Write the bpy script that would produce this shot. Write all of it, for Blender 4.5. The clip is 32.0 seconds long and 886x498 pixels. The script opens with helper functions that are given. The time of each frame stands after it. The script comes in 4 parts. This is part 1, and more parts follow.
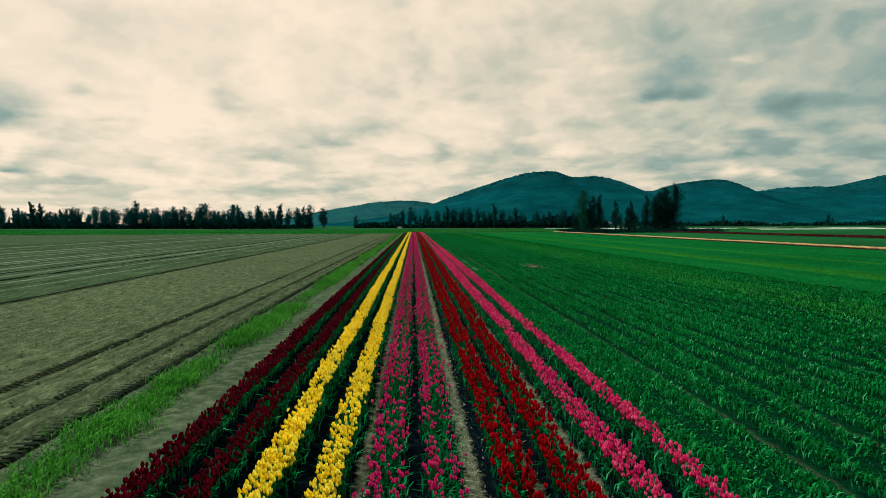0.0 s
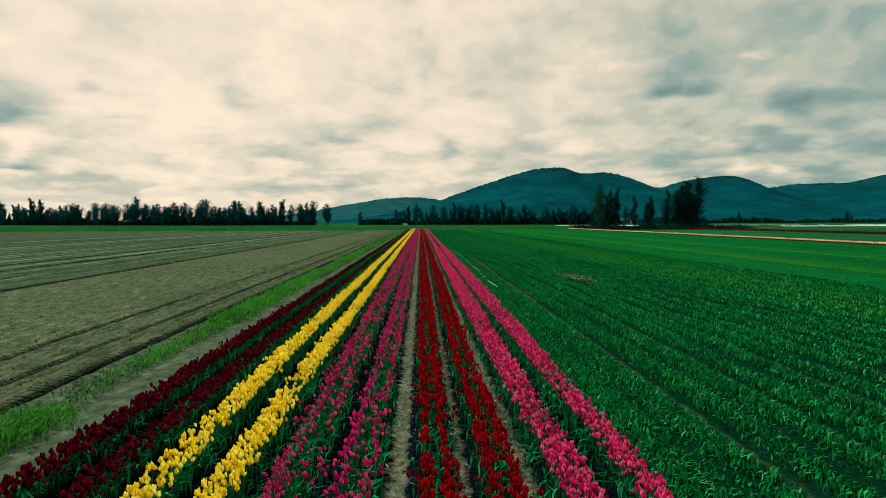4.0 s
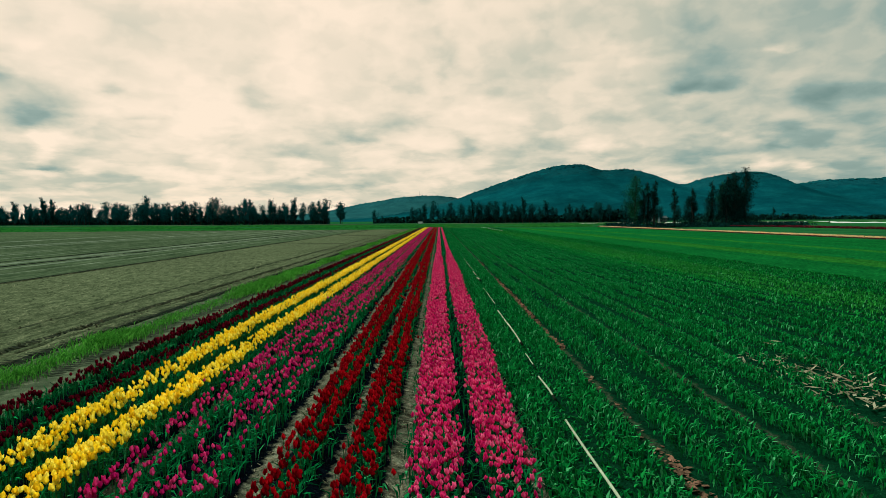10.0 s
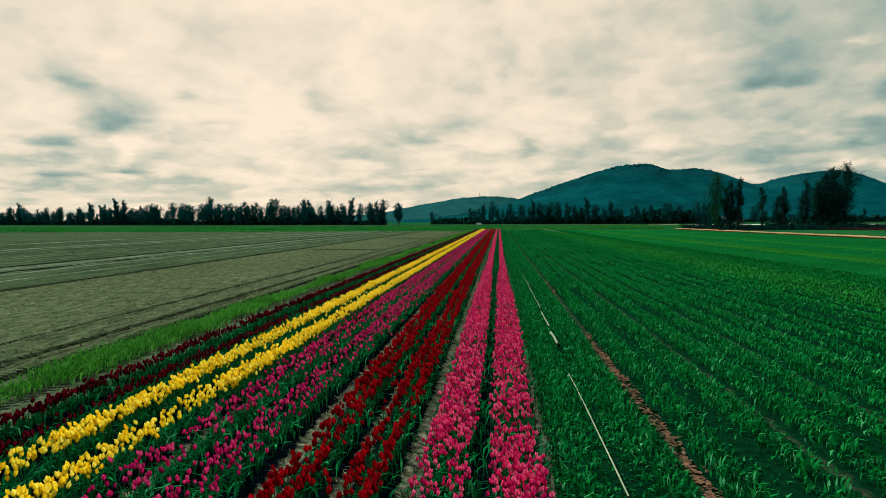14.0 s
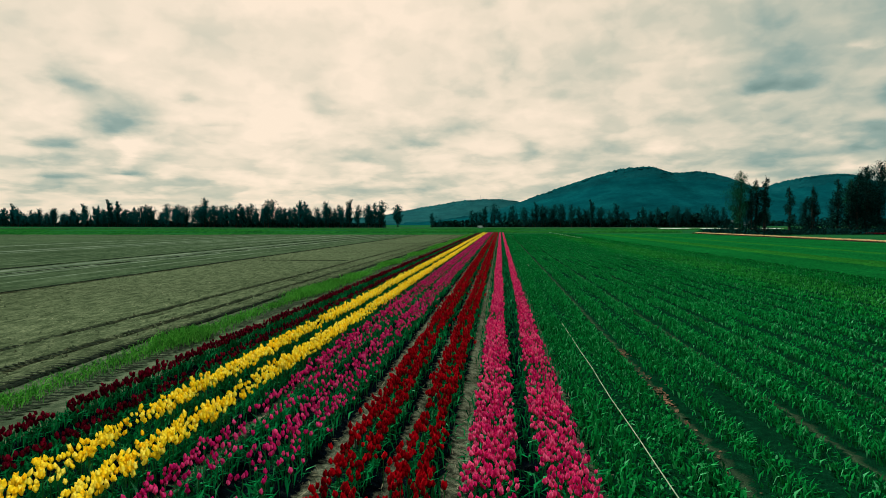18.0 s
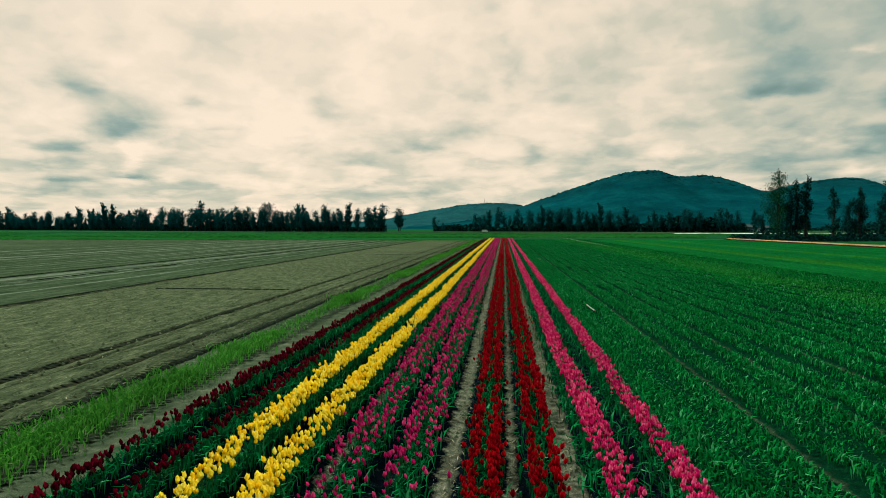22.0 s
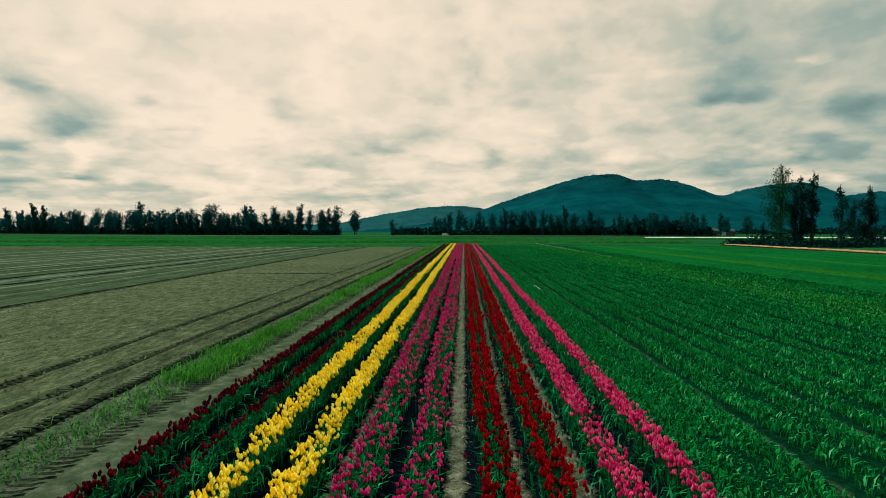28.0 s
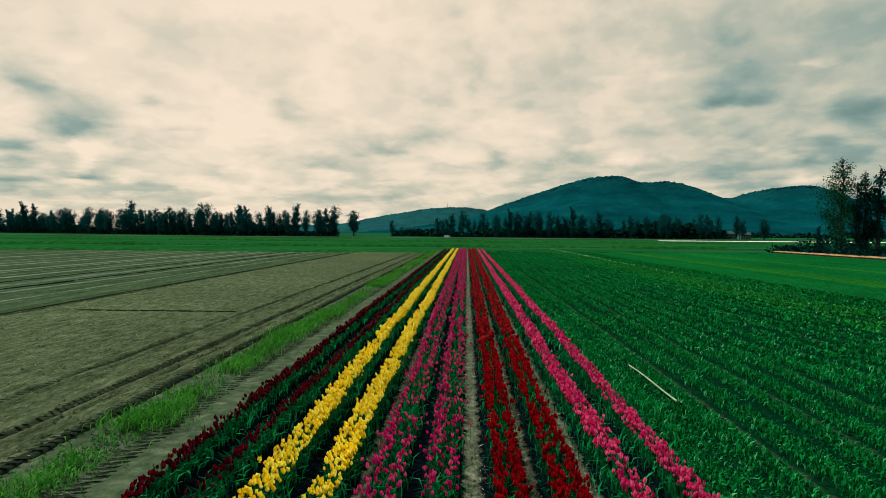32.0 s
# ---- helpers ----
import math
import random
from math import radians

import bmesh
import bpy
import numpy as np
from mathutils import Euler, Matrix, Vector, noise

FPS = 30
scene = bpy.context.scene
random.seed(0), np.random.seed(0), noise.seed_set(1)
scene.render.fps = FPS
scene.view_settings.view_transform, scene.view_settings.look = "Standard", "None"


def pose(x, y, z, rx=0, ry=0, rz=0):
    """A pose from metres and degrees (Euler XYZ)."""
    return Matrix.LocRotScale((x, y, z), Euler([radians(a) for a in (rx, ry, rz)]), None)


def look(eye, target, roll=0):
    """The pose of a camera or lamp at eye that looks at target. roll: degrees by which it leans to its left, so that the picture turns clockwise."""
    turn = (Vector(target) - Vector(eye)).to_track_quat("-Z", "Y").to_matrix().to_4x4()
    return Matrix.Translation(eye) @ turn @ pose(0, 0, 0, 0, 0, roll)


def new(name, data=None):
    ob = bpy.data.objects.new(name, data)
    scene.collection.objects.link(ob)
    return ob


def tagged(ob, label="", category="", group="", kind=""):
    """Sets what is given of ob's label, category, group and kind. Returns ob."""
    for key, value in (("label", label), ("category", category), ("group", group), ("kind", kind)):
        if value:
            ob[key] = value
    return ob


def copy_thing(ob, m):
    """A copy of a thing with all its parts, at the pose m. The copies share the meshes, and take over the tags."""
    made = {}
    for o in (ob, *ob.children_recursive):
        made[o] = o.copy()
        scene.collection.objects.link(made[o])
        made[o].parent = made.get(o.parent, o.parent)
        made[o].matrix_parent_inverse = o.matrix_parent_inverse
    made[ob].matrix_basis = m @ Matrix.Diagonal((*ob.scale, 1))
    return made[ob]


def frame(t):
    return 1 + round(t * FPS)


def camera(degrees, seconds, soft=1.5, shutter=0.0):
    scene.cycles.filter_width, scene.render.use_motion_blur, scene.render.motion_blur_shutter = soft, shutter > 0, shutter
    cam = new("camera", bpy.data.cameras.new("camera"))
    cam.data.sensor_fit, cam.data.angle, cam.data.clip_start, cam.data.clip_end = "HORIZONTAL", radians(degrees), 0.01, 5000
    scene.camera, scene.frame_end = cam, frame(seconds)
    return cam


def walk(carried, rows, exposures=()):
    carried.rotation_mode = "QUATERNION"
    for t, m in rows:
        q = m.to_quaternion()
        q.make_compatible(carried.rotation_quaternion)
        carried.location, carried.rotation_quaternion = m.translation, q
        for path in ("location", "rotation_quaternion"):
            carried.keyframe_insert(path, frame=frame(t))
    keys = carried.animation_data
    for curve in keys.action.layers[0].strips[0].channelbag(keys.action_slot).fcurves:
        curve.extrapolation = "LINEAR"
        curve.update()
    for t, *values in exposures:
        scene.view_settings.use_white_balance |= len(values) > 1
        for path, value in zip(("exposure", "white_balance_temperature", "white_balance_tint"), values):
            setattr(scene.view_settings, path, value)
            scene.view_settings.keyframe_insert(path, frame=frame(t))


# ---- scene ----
cam = camera(72.70, 32.0, soft=0.75)
# seconds; place in metres; heading, tilt and lean in degrees
PATH = [
    (0.0, -0.12, -0.00, 4.51, 2.80, -2.34, -0.18),
    (0.5, 0.00, 2.53, 4.42, 2.82, -2.39, -0.18),
    (1.0, 0.14, 5.07, 4.34, 2.80, -2.39, -0.20),
    (1.5, 0.30, 7.63, 4.27, 2.78, -2.46, -0.19),
    (2.0, 0.48, 10.21, 4.22, 2.78, -2.50, -0.17),
    (2.5, 0.69, 12.81, 4.17, 2.65, -2.53, -0.17),
    (3.0, 0.90, 15.40, 4.14, 2.37, -2.56, -0.16),
    (3.5, 1.10, 18.01, 4.12, 2.18, -2.59, -0.13),
    (5.5, 1.85, 28.46, 4.21, 2.09, -2.74, -0.16),
    (6.0, 2.01, 31.25, 4.16, 2.11, -2.76, -0.19),
    (6.5, 2.21, 33.96, 4.08, 1.96, -2.79, -0.21),
    (7.0, 2.34, 36.55, 4.04, 1.32, -2.82, -0.20),
    (7.5, 2.51, 39.12, 3.99, 0.64, -2.82, -0.18),
    (8.0, 2.66, 41.52, 3.93, 0.44, -2.81, -0.07),
    (8.5, 2.89, 44.01, 3.88, 0.43, -2.81, -0.16),
    (9.0, 3.11, 46.42, 3.82, 0.43, -2.77, -0.14),
    (9.5, 3.34, 48.72, 3.80, 0.39, -2.78, -0.18),
    (10.0, 3.59, 51.00, 3.79, 0.34, -2.77, -0.40),
    (10.5, 3.78, 53.22, 3.77, 0.24, -2.75, -0.46),
    (11.0, 3.91, 55.47, 3.76, -0.32, -2.72, -0.33),
    (11.5, 4.00, 57.71, 3.78, -1.87, -2.72, -0.31),
    (12.0, 4.07, 59.95, 3.82, -3.66, -2.70, -0.30),
    (12.5, 4.12, 62.19, 3.87, -5.09, -2.69, -0.30),
    (13.0, 4.16, 64.43, 3.90, -5.25, -2.68, -0.29),
    (13.5, 4.21, 66.64, 3.89, -5.29, -2.67, -0.28),
    (14.0, 4.25, 68.87, 3.85, -5.31, -2.65, -0.26),
    (14.5, 4.27, 71.13, 3.80, -5.33, -2.63, -0.32),
    (16.5, 3.89, 80.63, 3.79, -5.39, -2.50, -0.29),
    (17.0, 3.79, 83.26, 3.79, -5.40, -2.46, -0.24),
    (17.5, 3.71, 86.05, 3.80, -5.42, -2.43, -0.15),
    (18.0, 3.61, 88.98, 3.80, -5.44, -2.39, -0.07),
    (18.5, 3.44, 92.08, 3.82, -5.48, -2.35, -0.06),
    (19.0, 3.24, 95.29, 3.87, -5.57, -2.30, -0.12),
    (19.5, 3.02, 98.28, 3.89, -5.57, -2.27, -0.07),
    (20.0, 2.73, 101.29, 3.93, -5.61, -2.21, -0.04),
    (20.5, 2.45, 104.23, 3.98, -5.64, -2.16, 0.04),
    (21.0, 2.20, 107.04, 4.02, -5.67, -2.13, 0.03),
    (21.5, 2.00, 109.72, 4.05, -5.70, -2.08, 0.02),
    (22.0, 1.83, 112.28, 4.06, -5.74, -2.03, 0.01),
    (22.5, 1.69, 114.76, 4.06, -5.73, -2.00, 0.01),
    (23.0, 1.57, 117.19, 4.06, -5.55, -1.97, 0.04),
    (23.5, 1.47, 119.62, 4.07, -4.53, -1.96, 0.01),
    (24.0, 1.38, 122.04, 4.10, -2.55, -1.97, 0.01),
    (24.5, 1.31, 124.43, 4.14, -1.78, -1.96, 0.02),
    (25.0, 1.26, 126.79, 4.19, -1.81, -1.96, 0.04),
    (25.5, 1.25, 129.20, 4.22, -1.89, -1.93, 0.07),
    (27.5, 1.07, 140.98, 4.14, -2.04, -1.73, 0.09),
    (28.0, 1.03, 144.37, 4.18, -2.00, -1.72, 0.07),
    (28.5, 0.99, 147.82, 4.22, -2.07, -1.68, 0.15),
    (29.0, 0.95, 151.19, 4.25, -2.11, -1.65, 0.20),
    (29.5, 0.89, 154.59, 4.26, -2.14, -1.64, 0.29),
    (30.0, 0.94, 158.11, 4.32, -2.18, -1.61, 0.15),
    (30.5, 0.96, 161.25, 4.42, -2.21, -1.61, 0.22),
    (31.0, 0.94, 164.13, 4.52, -2.22, -1.58, 0.37),
    (31.5, 0.87, 166.89, 4.56, -2.23, -1.58, 0.41),
    (32.0, 0.76, 169.67, 4.55, -2.25, -1.60, 0.41),
]
walk(cam, [(t, pose(x, y, z, 90 + tilt, 0, -head) @ pose(0, 0, 0, 0, 0, lean)) for t, x, y, z, head, tilt, lean in PATH], exposures=((0.0, -0.02), (6.0, 0.0), (24.0, -0.02), (32.0, -0.09)))

# ---------------------------------------------------------------- node helpers
class Nodes:
    """A short hand for node trees."""

    def __init__(self, tree):
        self.t = tree
        tree.nodes.clear()

    def add(self, kind, inputs=None, **props):
        n = self.t.nodes.new(kind)
        for k, v in props.items():
            setattr(n, k, v)
        for k, v in (inputs or {}).items():
            self.put(n.inputs[k], v)
        return n

    def put(self, socket, v):
        if isinstance(v, bpy.types.NodeSocket):
            self.t.links.new(v, socket)
        else:
            socket.default_value = v

    def m(self, op, a, b=0.0, c=0.0):
        n = self.add("ShaderNodeMath", operation=op)
        self.put(n.inputs[0], a), self.put(n.inputs[1], b), self.put(n.inputs[2], c)
        return n.outputs[0]

    def noise(self, vec, scale, detail=4.0, rough=0.55, distort=0.0):
        n = self.add("ShaderNodeTexNoise", {"Vector": vec, "Scale": scale, "Detail": detail, "Roughness": rough, "Distortion": distort})
        return n.outputs["Fac"]

    def stretch(self, vec, sx, sy, sz):
        return self.add("ShaderNodeMapping", {"Vector": vec, "Scale": (sx, sy, sz)}).outputs[0]

    def ramp(self, fac, stops):
        n = self.add("ShaderNodeValToRGB", {"Fac": fac})
        e = n.color_ramp.elements
        while len(e) < len(stops):
            e.new(0.5)
        for el, (p, c) in zip(e, stops):
            el.position, el.color = p, (*c, 1)
        return n.outputs[0]

    def mix(self, fac, a, b, mode="MIX"):
        n = self.add("ShaderNodeMix", data_type="RGBA", blend_type=mode)
        self.put(n.inputs[0], fac)
        for s, v in ((n.inputs[6], a), (n.inputs[7], b)):
            self.put(s, v if isinstance(v, bpy.types.NodeSocket) else (*v, 1))
        return n.outputs[2]


# ---------------------------------------------------------------- sky and sun
SUN_ELEVATION, SUN_AZIMUTH = 50, -58     # degrees; azimuth from the rows' direction, to the right


def make_world():
    world = bpy.data.worlds.new("overcast_sky")
    scene.world = world
    world.use_nodes = True
    g = Nodes(world.node_tree)
    sky = g.add("ShaderNodeTexSky", sky_type="NISHITA", sun_disc=False, sun_elevation=radians(SUN_ELEVATION), sun_rotation=radians(SUN_AZIMUTH))
    co = g.add("ShaderNodeTexCoord").outputs["Generated"]
    sep = g.add("ShaderNodeSeparateXYZ", {"Vector": co})
    x, y, z = sep.outputs
    flat = g.m("SQRT", g.m("ADD", g.m("MULTIPLY", x, x), g.m("MULTIPLY", y, y)))
    az = g.m("MULTIPLY", g.m("ARCTAN2", x, y), 57.2958)
    el = g.m("MULTIPLY", g.m("ARCTAN2", z, flat), 57.2958)
    # the cloud deck: a plane seen from below, so that it crowds towards the horizon
    climb = g.m("MULTIPLY", g.m("LOGARITHM", g.m("ADD", g.m("DIVIDE", g.m("MAXIMUM", el, 0.0), 6.0), 1.0), 2.71828), 3.3)
    deck = g.add("ShaderNodeCombineXYZ", {"X": g.m("MULTIPLY", g.m("DIVIDE", x, flat), 5.73), "Y": g.m("MULTIPLY", g.m("DIVIDE", y, flat), 5.73), "Z": climb}).outputs[0]
    soft = g.stretch(deck, 0.95, 0.95, 1.0)
    wob = g.m("MULTIPLY", g.m("SUBTRACT", g.noise(soft, 2.4, 5.0, 0.55), 0.5), 5.0)
    wob2 = g.m("MULTIPLY", g.m("SUBTRACT", g.noise(g.stretch(soft, 1.2, 1.2, 1.3), 2.4, 5.0, 0.55), 0.5), 1.3)
    total = None
    for a, e, w, h, d in BELLIES_WEST + BELLIES_EAST + BREAKS:
        da = g.m("DIVIDE", g.m("SUBTRACT", g.m("ADD", az, wob), a), w * 1.05)
        de = g.m("DIVIDE", g.m("SUBTRACT", g.m("ADD", el, wob2), e), h * 1.05)
        de = g.m("MAXIMUM", g.m("MULTIPLY", de, 0.75), g.m("MULTIPLY", de, -1.5))       # flat below, billowing above
        r = g.m("ADD", g.m("MULTIPLY", da, da), g.m("MULTIPLY", de, de))
        s = g.m("MULTIPLY", g.m("POWER", 2.718, g.m("MULTIPLY", r, -1.0)), d)
        total = s if total is None else g.m("ADD", total, s)
    # lighter towards the veiled sun, greyer away from it
    away = g.m("MINIMUM", g.m("DIVIDE", g.m("ABSOLUTE", g.m("SUBTRACT", az, -20.0)), 60.0), 1.3)
    v = g.m("SUBTRACT", 0.885, g.m("MULTIPLY", away, 0.49))
    v = g.m("ADD", v, g.m("MULTIPLY", g.m("MINIMUM", g.m("MAXIMUM", el, 0.0), 24.0), 0.006))

    def heaps(scale, detail, rough, lo, gain, amount, seen=1.0):
        """Cloud patches with a firm edge on one side."""
        n = g.m("MULTIPLY", g.m("SUBTRACT", g.noise(soft, scale, detail, rough, 0.25), lo), gain)
        n = g.m("MINIMUM", g.m("MAXIMUM", n, 0.0), 1.0)
        return g.m("MULTIPLY", g.m("MULTIPLY", g.m("SUBTRACT", n, 0.5), amount), seen)

    low = g.m("MAXIMUM", g.m("SUBTRACT", 1.0, g.m("DIVIDE", g.m("MAXIMUM", el, 0.0), 14.0)), 0.0)
    v = g.m("ADD", v, heaps(0.8, 3.0, 0.45, 0.40, 4.0, 0.13))
    v = g.m("ADD", v, heaps(1.9, 4.0, 0.45, 0.42, 6.0, 0.12))
    v = g.m("ADD", v, heaps(4.4, 3.0, 0.45, 0.42, 6.0, 0.07))
    v = g.m("ADD", v, heaps(2.6, 4.0, 0.5, 0.42, 6.0, 0.28, low))
    v = g.m("SUBTRACT", v, g.m("MULTIPLY", total, 1.6))
    col = g.ramp(v, ((0.05, (0.13, 0.235, 0.215)), (0.36, (0.30, 0.405, 0.355)), (0.60, (0.595, 0.59, 0.465)),
                     (0.80, (0.86, 0.745, 0.575)), (1.0, (1.03, 0.85, 0.66))))
    clouds = g.add("ShaderNodeBackground", {"Color": col, "Strength": 1.0})
    clear = g.add("ShaderNodeBackground", {"Color": sky.outputs[0], "Strength": 0.08})
    mixed = g.add("ShaderNodeMixShader", {0: 0.94, 1: clear.outputs[0], 2: clouds.outputs[0]})
    g.add("ShaderNodeOutputWorld", {"Surface": mixed.outputs[0]})


# azimuth, elevation, half width, half height, depth of the cloud bellies, then of the brighter breaks
BELLIES_WEST = (
    (-36.7, 11.1, 1.3, 1.2, 0.22), (-33.6, 8.0, 2.4, 0.8, 0.3), (-33.7, 9.5, 2.1, 1.1, 0.13), (-37.8, 6.4, 1.4, 0.6, 0.26), (-38.1, 4.9, 1.6, 0.6, 0.22),
    (-32.7, 4.3, 2.1, 0.3, 0.28), (-37.4, 3.8, 1.9, 0.3, 0.22), (-37.0, 2.7, 2.2, 0.5, 0.13), (-28.2, 10.7, 1.3, 0.6, 0.16), (-25.3, 8.7, 1.5, 0.25, 0.1),
    (-16.6, 10.7, 1.5, 1.5, 0.14), (-7.7, 7.5, 2.3, 0.7, 0.24), (-12.8, 6.2, 2.4, 0.5, 0.15), (-3.2, 12.0, 2.0, 0.8, 0.17), (-3.8, 9.0, 2.0, 1.0, 0.12),
    (-27.8, 3.5, 2.3, 0.7, 0.11), (-23.1, 2.4, 4.0, 0.3, 0.12), (-9.4, 3.0, 5.2, 0.5, 0.11), (-26.7, 15.9, 3.3, 1.0, 0.05),
)
BELLIES_EAST = (
    (23.7, 11.1, 3.2, 0.6, 0.26), (23.9, 12.9, 4.0, 1.7, 0.11), (22.2, 16.2, 1.4, 1.3, 0.08), (32.6, 9.3, 2.5, 0.9, 0.18), (2.5, 6.3, 1.4, 1.2, 0.18),
    (0.6, 13.6, 0.8, 2.3, 0.1), (9.6, 6.5, 2.6, 0.9, 0.1), (15.7, 8.9, 2.2, 0.4, 0.09), (23.5, 7.1, 1.6, 0.3, 0.07), (27.3, 5.5, 2.8, 0.4, 0.11),
    (29.3, 7.4, 1.7, 0.4, 0.09), (19.7, 4.9, 2.4, 0.6, 0.07), (8.5, 17.9, 2.7, 0.6, 0.05), (-1.5, 19.8, 1.0, 0.8, 0.08), (13.5, 14.4, 2.8, 0.3, 0.04),
    (6.9, 11.6, 4.0, 0.4, 0.05), (27.9, 16.3, 3.0, 0.8, 0.06),
)
BREAKS = (
    (-33.1, 5.4, 0.8, 1.2, -0.2), (-33.5, 6.7, 1.6, 0.25, -0.13), (-29.2, 4.1, 0.8, 0.6, -0.1), (-20.6, 4.0, 1.9, 0.5, -0.05), (13.9, 6.4, 2.6, 0.6, -0.22),
    (29.2, 13.5, 0.9, 0.3, -0.14), (30.8, 4.1, 1.1, 0.3, -0.18), (27.0, 6.8, 1.3, 0.4, -0.11), (28.6, 4.6, 0.8, 0.4, -0.18), (17.8, 13.8, 1.4, 0.5, -0.07),
    (5.2, 9.5, 3.4, 0.6, -0.05), (-11.4, 6.2, 2.0, 0.7, -0.06),
)
make_world()
sun = new("sun", bpy.data.lights.new("sun", "SUN"))
sun.data.energy, sun.data.angle, sun.data.color = 5.0, radians(11), (0.98, 0.96, 0.84)
sd = Vector((math.sin(radians(SUN_AZIMUTH)) * math.cos(radians(SUN_ELEVATION)), math.cos(radians(SUN_AZIMUTH)) * math.cos(radians(SUN_ELEVATION)), math.sin(radians(SUN_ELEVATION))))
sun.matrix_world = look(sd * 300, (0, 0, 0))


# ---------------------------------------------------------------- materials
def material(name, stops, scale=1.0, rough=0.8, bump=0.3, fine=30.0, wide=0.05, wide_amount=0.35, stretch=(1, 1, 1), island=0.0, gloss=0.0, through_light=0.0, bump_size=0.02, vary=0.0):
    """A two-scale noise surface in world metres: stops are (position, colour) for the middle scale."""
    mat = bpy.data.materials.new(name)
    mat.use_nodes = True
    g = Nodes(mat.node_tree)
    geo = g.add("ShaderNodeNewGeometry")
    p = g.stretch(geo.outputs["Position"], *stretch)
    mid = g.noise(p, scale, 5.0, 0.6)
    grain = g.noise(p, fine, 3.0, 0.6)
    fac = g.m("ADD", g.m("MULTIPLY", mid, 0.7), g.m("MULTIPLY", grain, 0.3))
    if island:
        fac = g.m("ADD", g.m("MULTIPLY", fac, 1 - island), g.m("MULTIPLY", geo.outputs["Random Per Island"], island))
    else:
        fac = g.m("ADD", g.m("MULTIPLY", g.m("SUBTRACT", fac, 0.5), 1.6), 0.5)
    col = g.ramp(fac, stops)
    broad = g.noise(geo.outputs["Position"], wide, 4.0, 0.6)
    shade = g.m("ADD", g.m("MULTIPLY", g.m("SUBTRACT", broad, 0.5), wide_amount * 2), 1.0)
    if vary:
        shade = g.m("MULTIPLY", shade, g.m("ADD", g.m("MULTIPLY", g.add("ShaderNodeObjectInfo").outputs["Random"], vary), 1 - vary / 2))
    hsv = g.add("ShaderNodeHueSaturation", {"Color": col, "Value": shade})
    b = g.add("ShaderNodeBsdfPrincipled", {"Base Color": hsv.outputs[0], "Roughness": rough, "Specular IOR Level": gloss})
    if bump:
        bn = g.add("ShaderNodeBump", {"Height": g.m("ADD", grain, mid), "Strength": bump, "Distance": bump_size})
        g.put(b.inputs["Normal"], bn.outputs[0])
    out = b.outputs[0]
    if through_light:
        tr = g.add("ShaderNodeBsdfTranslucent", {"Color": hsv.outputs[0]})
        out = g.add("ShaderNodeMixShader", {0: through_light, 1: out, 2: tr.outputs[0]}).outputs[0]
    g.add("ShaderNodeOutputMaterial", {"Surface": out})
    return mat


M_GROUND = material("meadow_ground", ((0.25, (0.0039, 0.0364, 0.0144)), (0.5, (0.0078, 0.0676, 0.0216)), (0.75, (0.0182, 0.1105, 0.0312))), 0.12, fine=3.0, wide=0.012, stretch=(0.15, 1, 1))
M_SAND = material("sandy_path", ((0.2, (0.018, 0.034, 0.019)), (0.5, (0.046, 0.070, 0.041)), (0.8, (0.115, 0.142, 0.092))), 2.5, fine=40.0, wide=0.25, bump=0.6)
M_RUT = material("tyre_rut", ((0.2, (0.006, 0.011, 0.008)), (0.5, (0.013, 0.020, 0.014)), (0.8, (0.035, 0.042, 0.028))), 6.0, fine=40.0, bump=0.5)
M_LEAF = material("tulip_leaf", ((0.1, (0.0006, 0.030, 0.012)), (0.5, (0.002, 0.130, 0.036)), (0.82, (0.006, 0.24, 0.066)), (0.97, (0.14, 0.46, 0.26))), 3.0, rough=0.6, bump=0, island=0.75, gloss=0.0, wide=0.08, wide_amount=0.3, through_light=0.16)
def crop_material(name, lift):
    # d paints the glint of shiny leaves as a pale tone on odd leaves
    a, b, c, d = (0.0007, 0.050, 0.013), (0.0022, 0.150, 0.030), (0.008, 0.25, 0.050), (0.14, 0.54, 0.28)
    tint = [tuple(x * q for x, q in zip(col, lift)) for col in (a, b, c)] + [d]
    return material(name, tuple(zip((0.12, 0.48, 0.80, 0.95), tint)), 3.0, rough=0.6, bump=0, island=0.75, gloss=0.0, wide=0.05, wide_amount=0.35, through_light=0.28, vary=0.25)


M_CROP = crop_material("crop_leaf", (1, 1, 1))
M_CROP_LIGHT = crop_material("pale_crop_leaf", (3.6, 1.28, 0.88))
M_CROP_FRESH = crop_material("fresh_crop_leaf", (1.4, 1.15, 0.92))


def canopy_material(name, lift):
    stops = ((0.2, (0.001, 0.045, 0.011)), (0.5, (0.003, 0.088, 0.018)), (0.75, (0.006, 0.132, 0.027)), (0.95, (0.035, 0.25, 0.075)))
    return material(name, tuple((p, tuple(x * q for x, q in zip(c, lift))) for p, c in stops), 5.0, fine=24.0, bump=1.0, bump_size=0.12, wide=0.05, wide_amount=0.35, stretch=(1, 0.6, 1), vary=0.25)


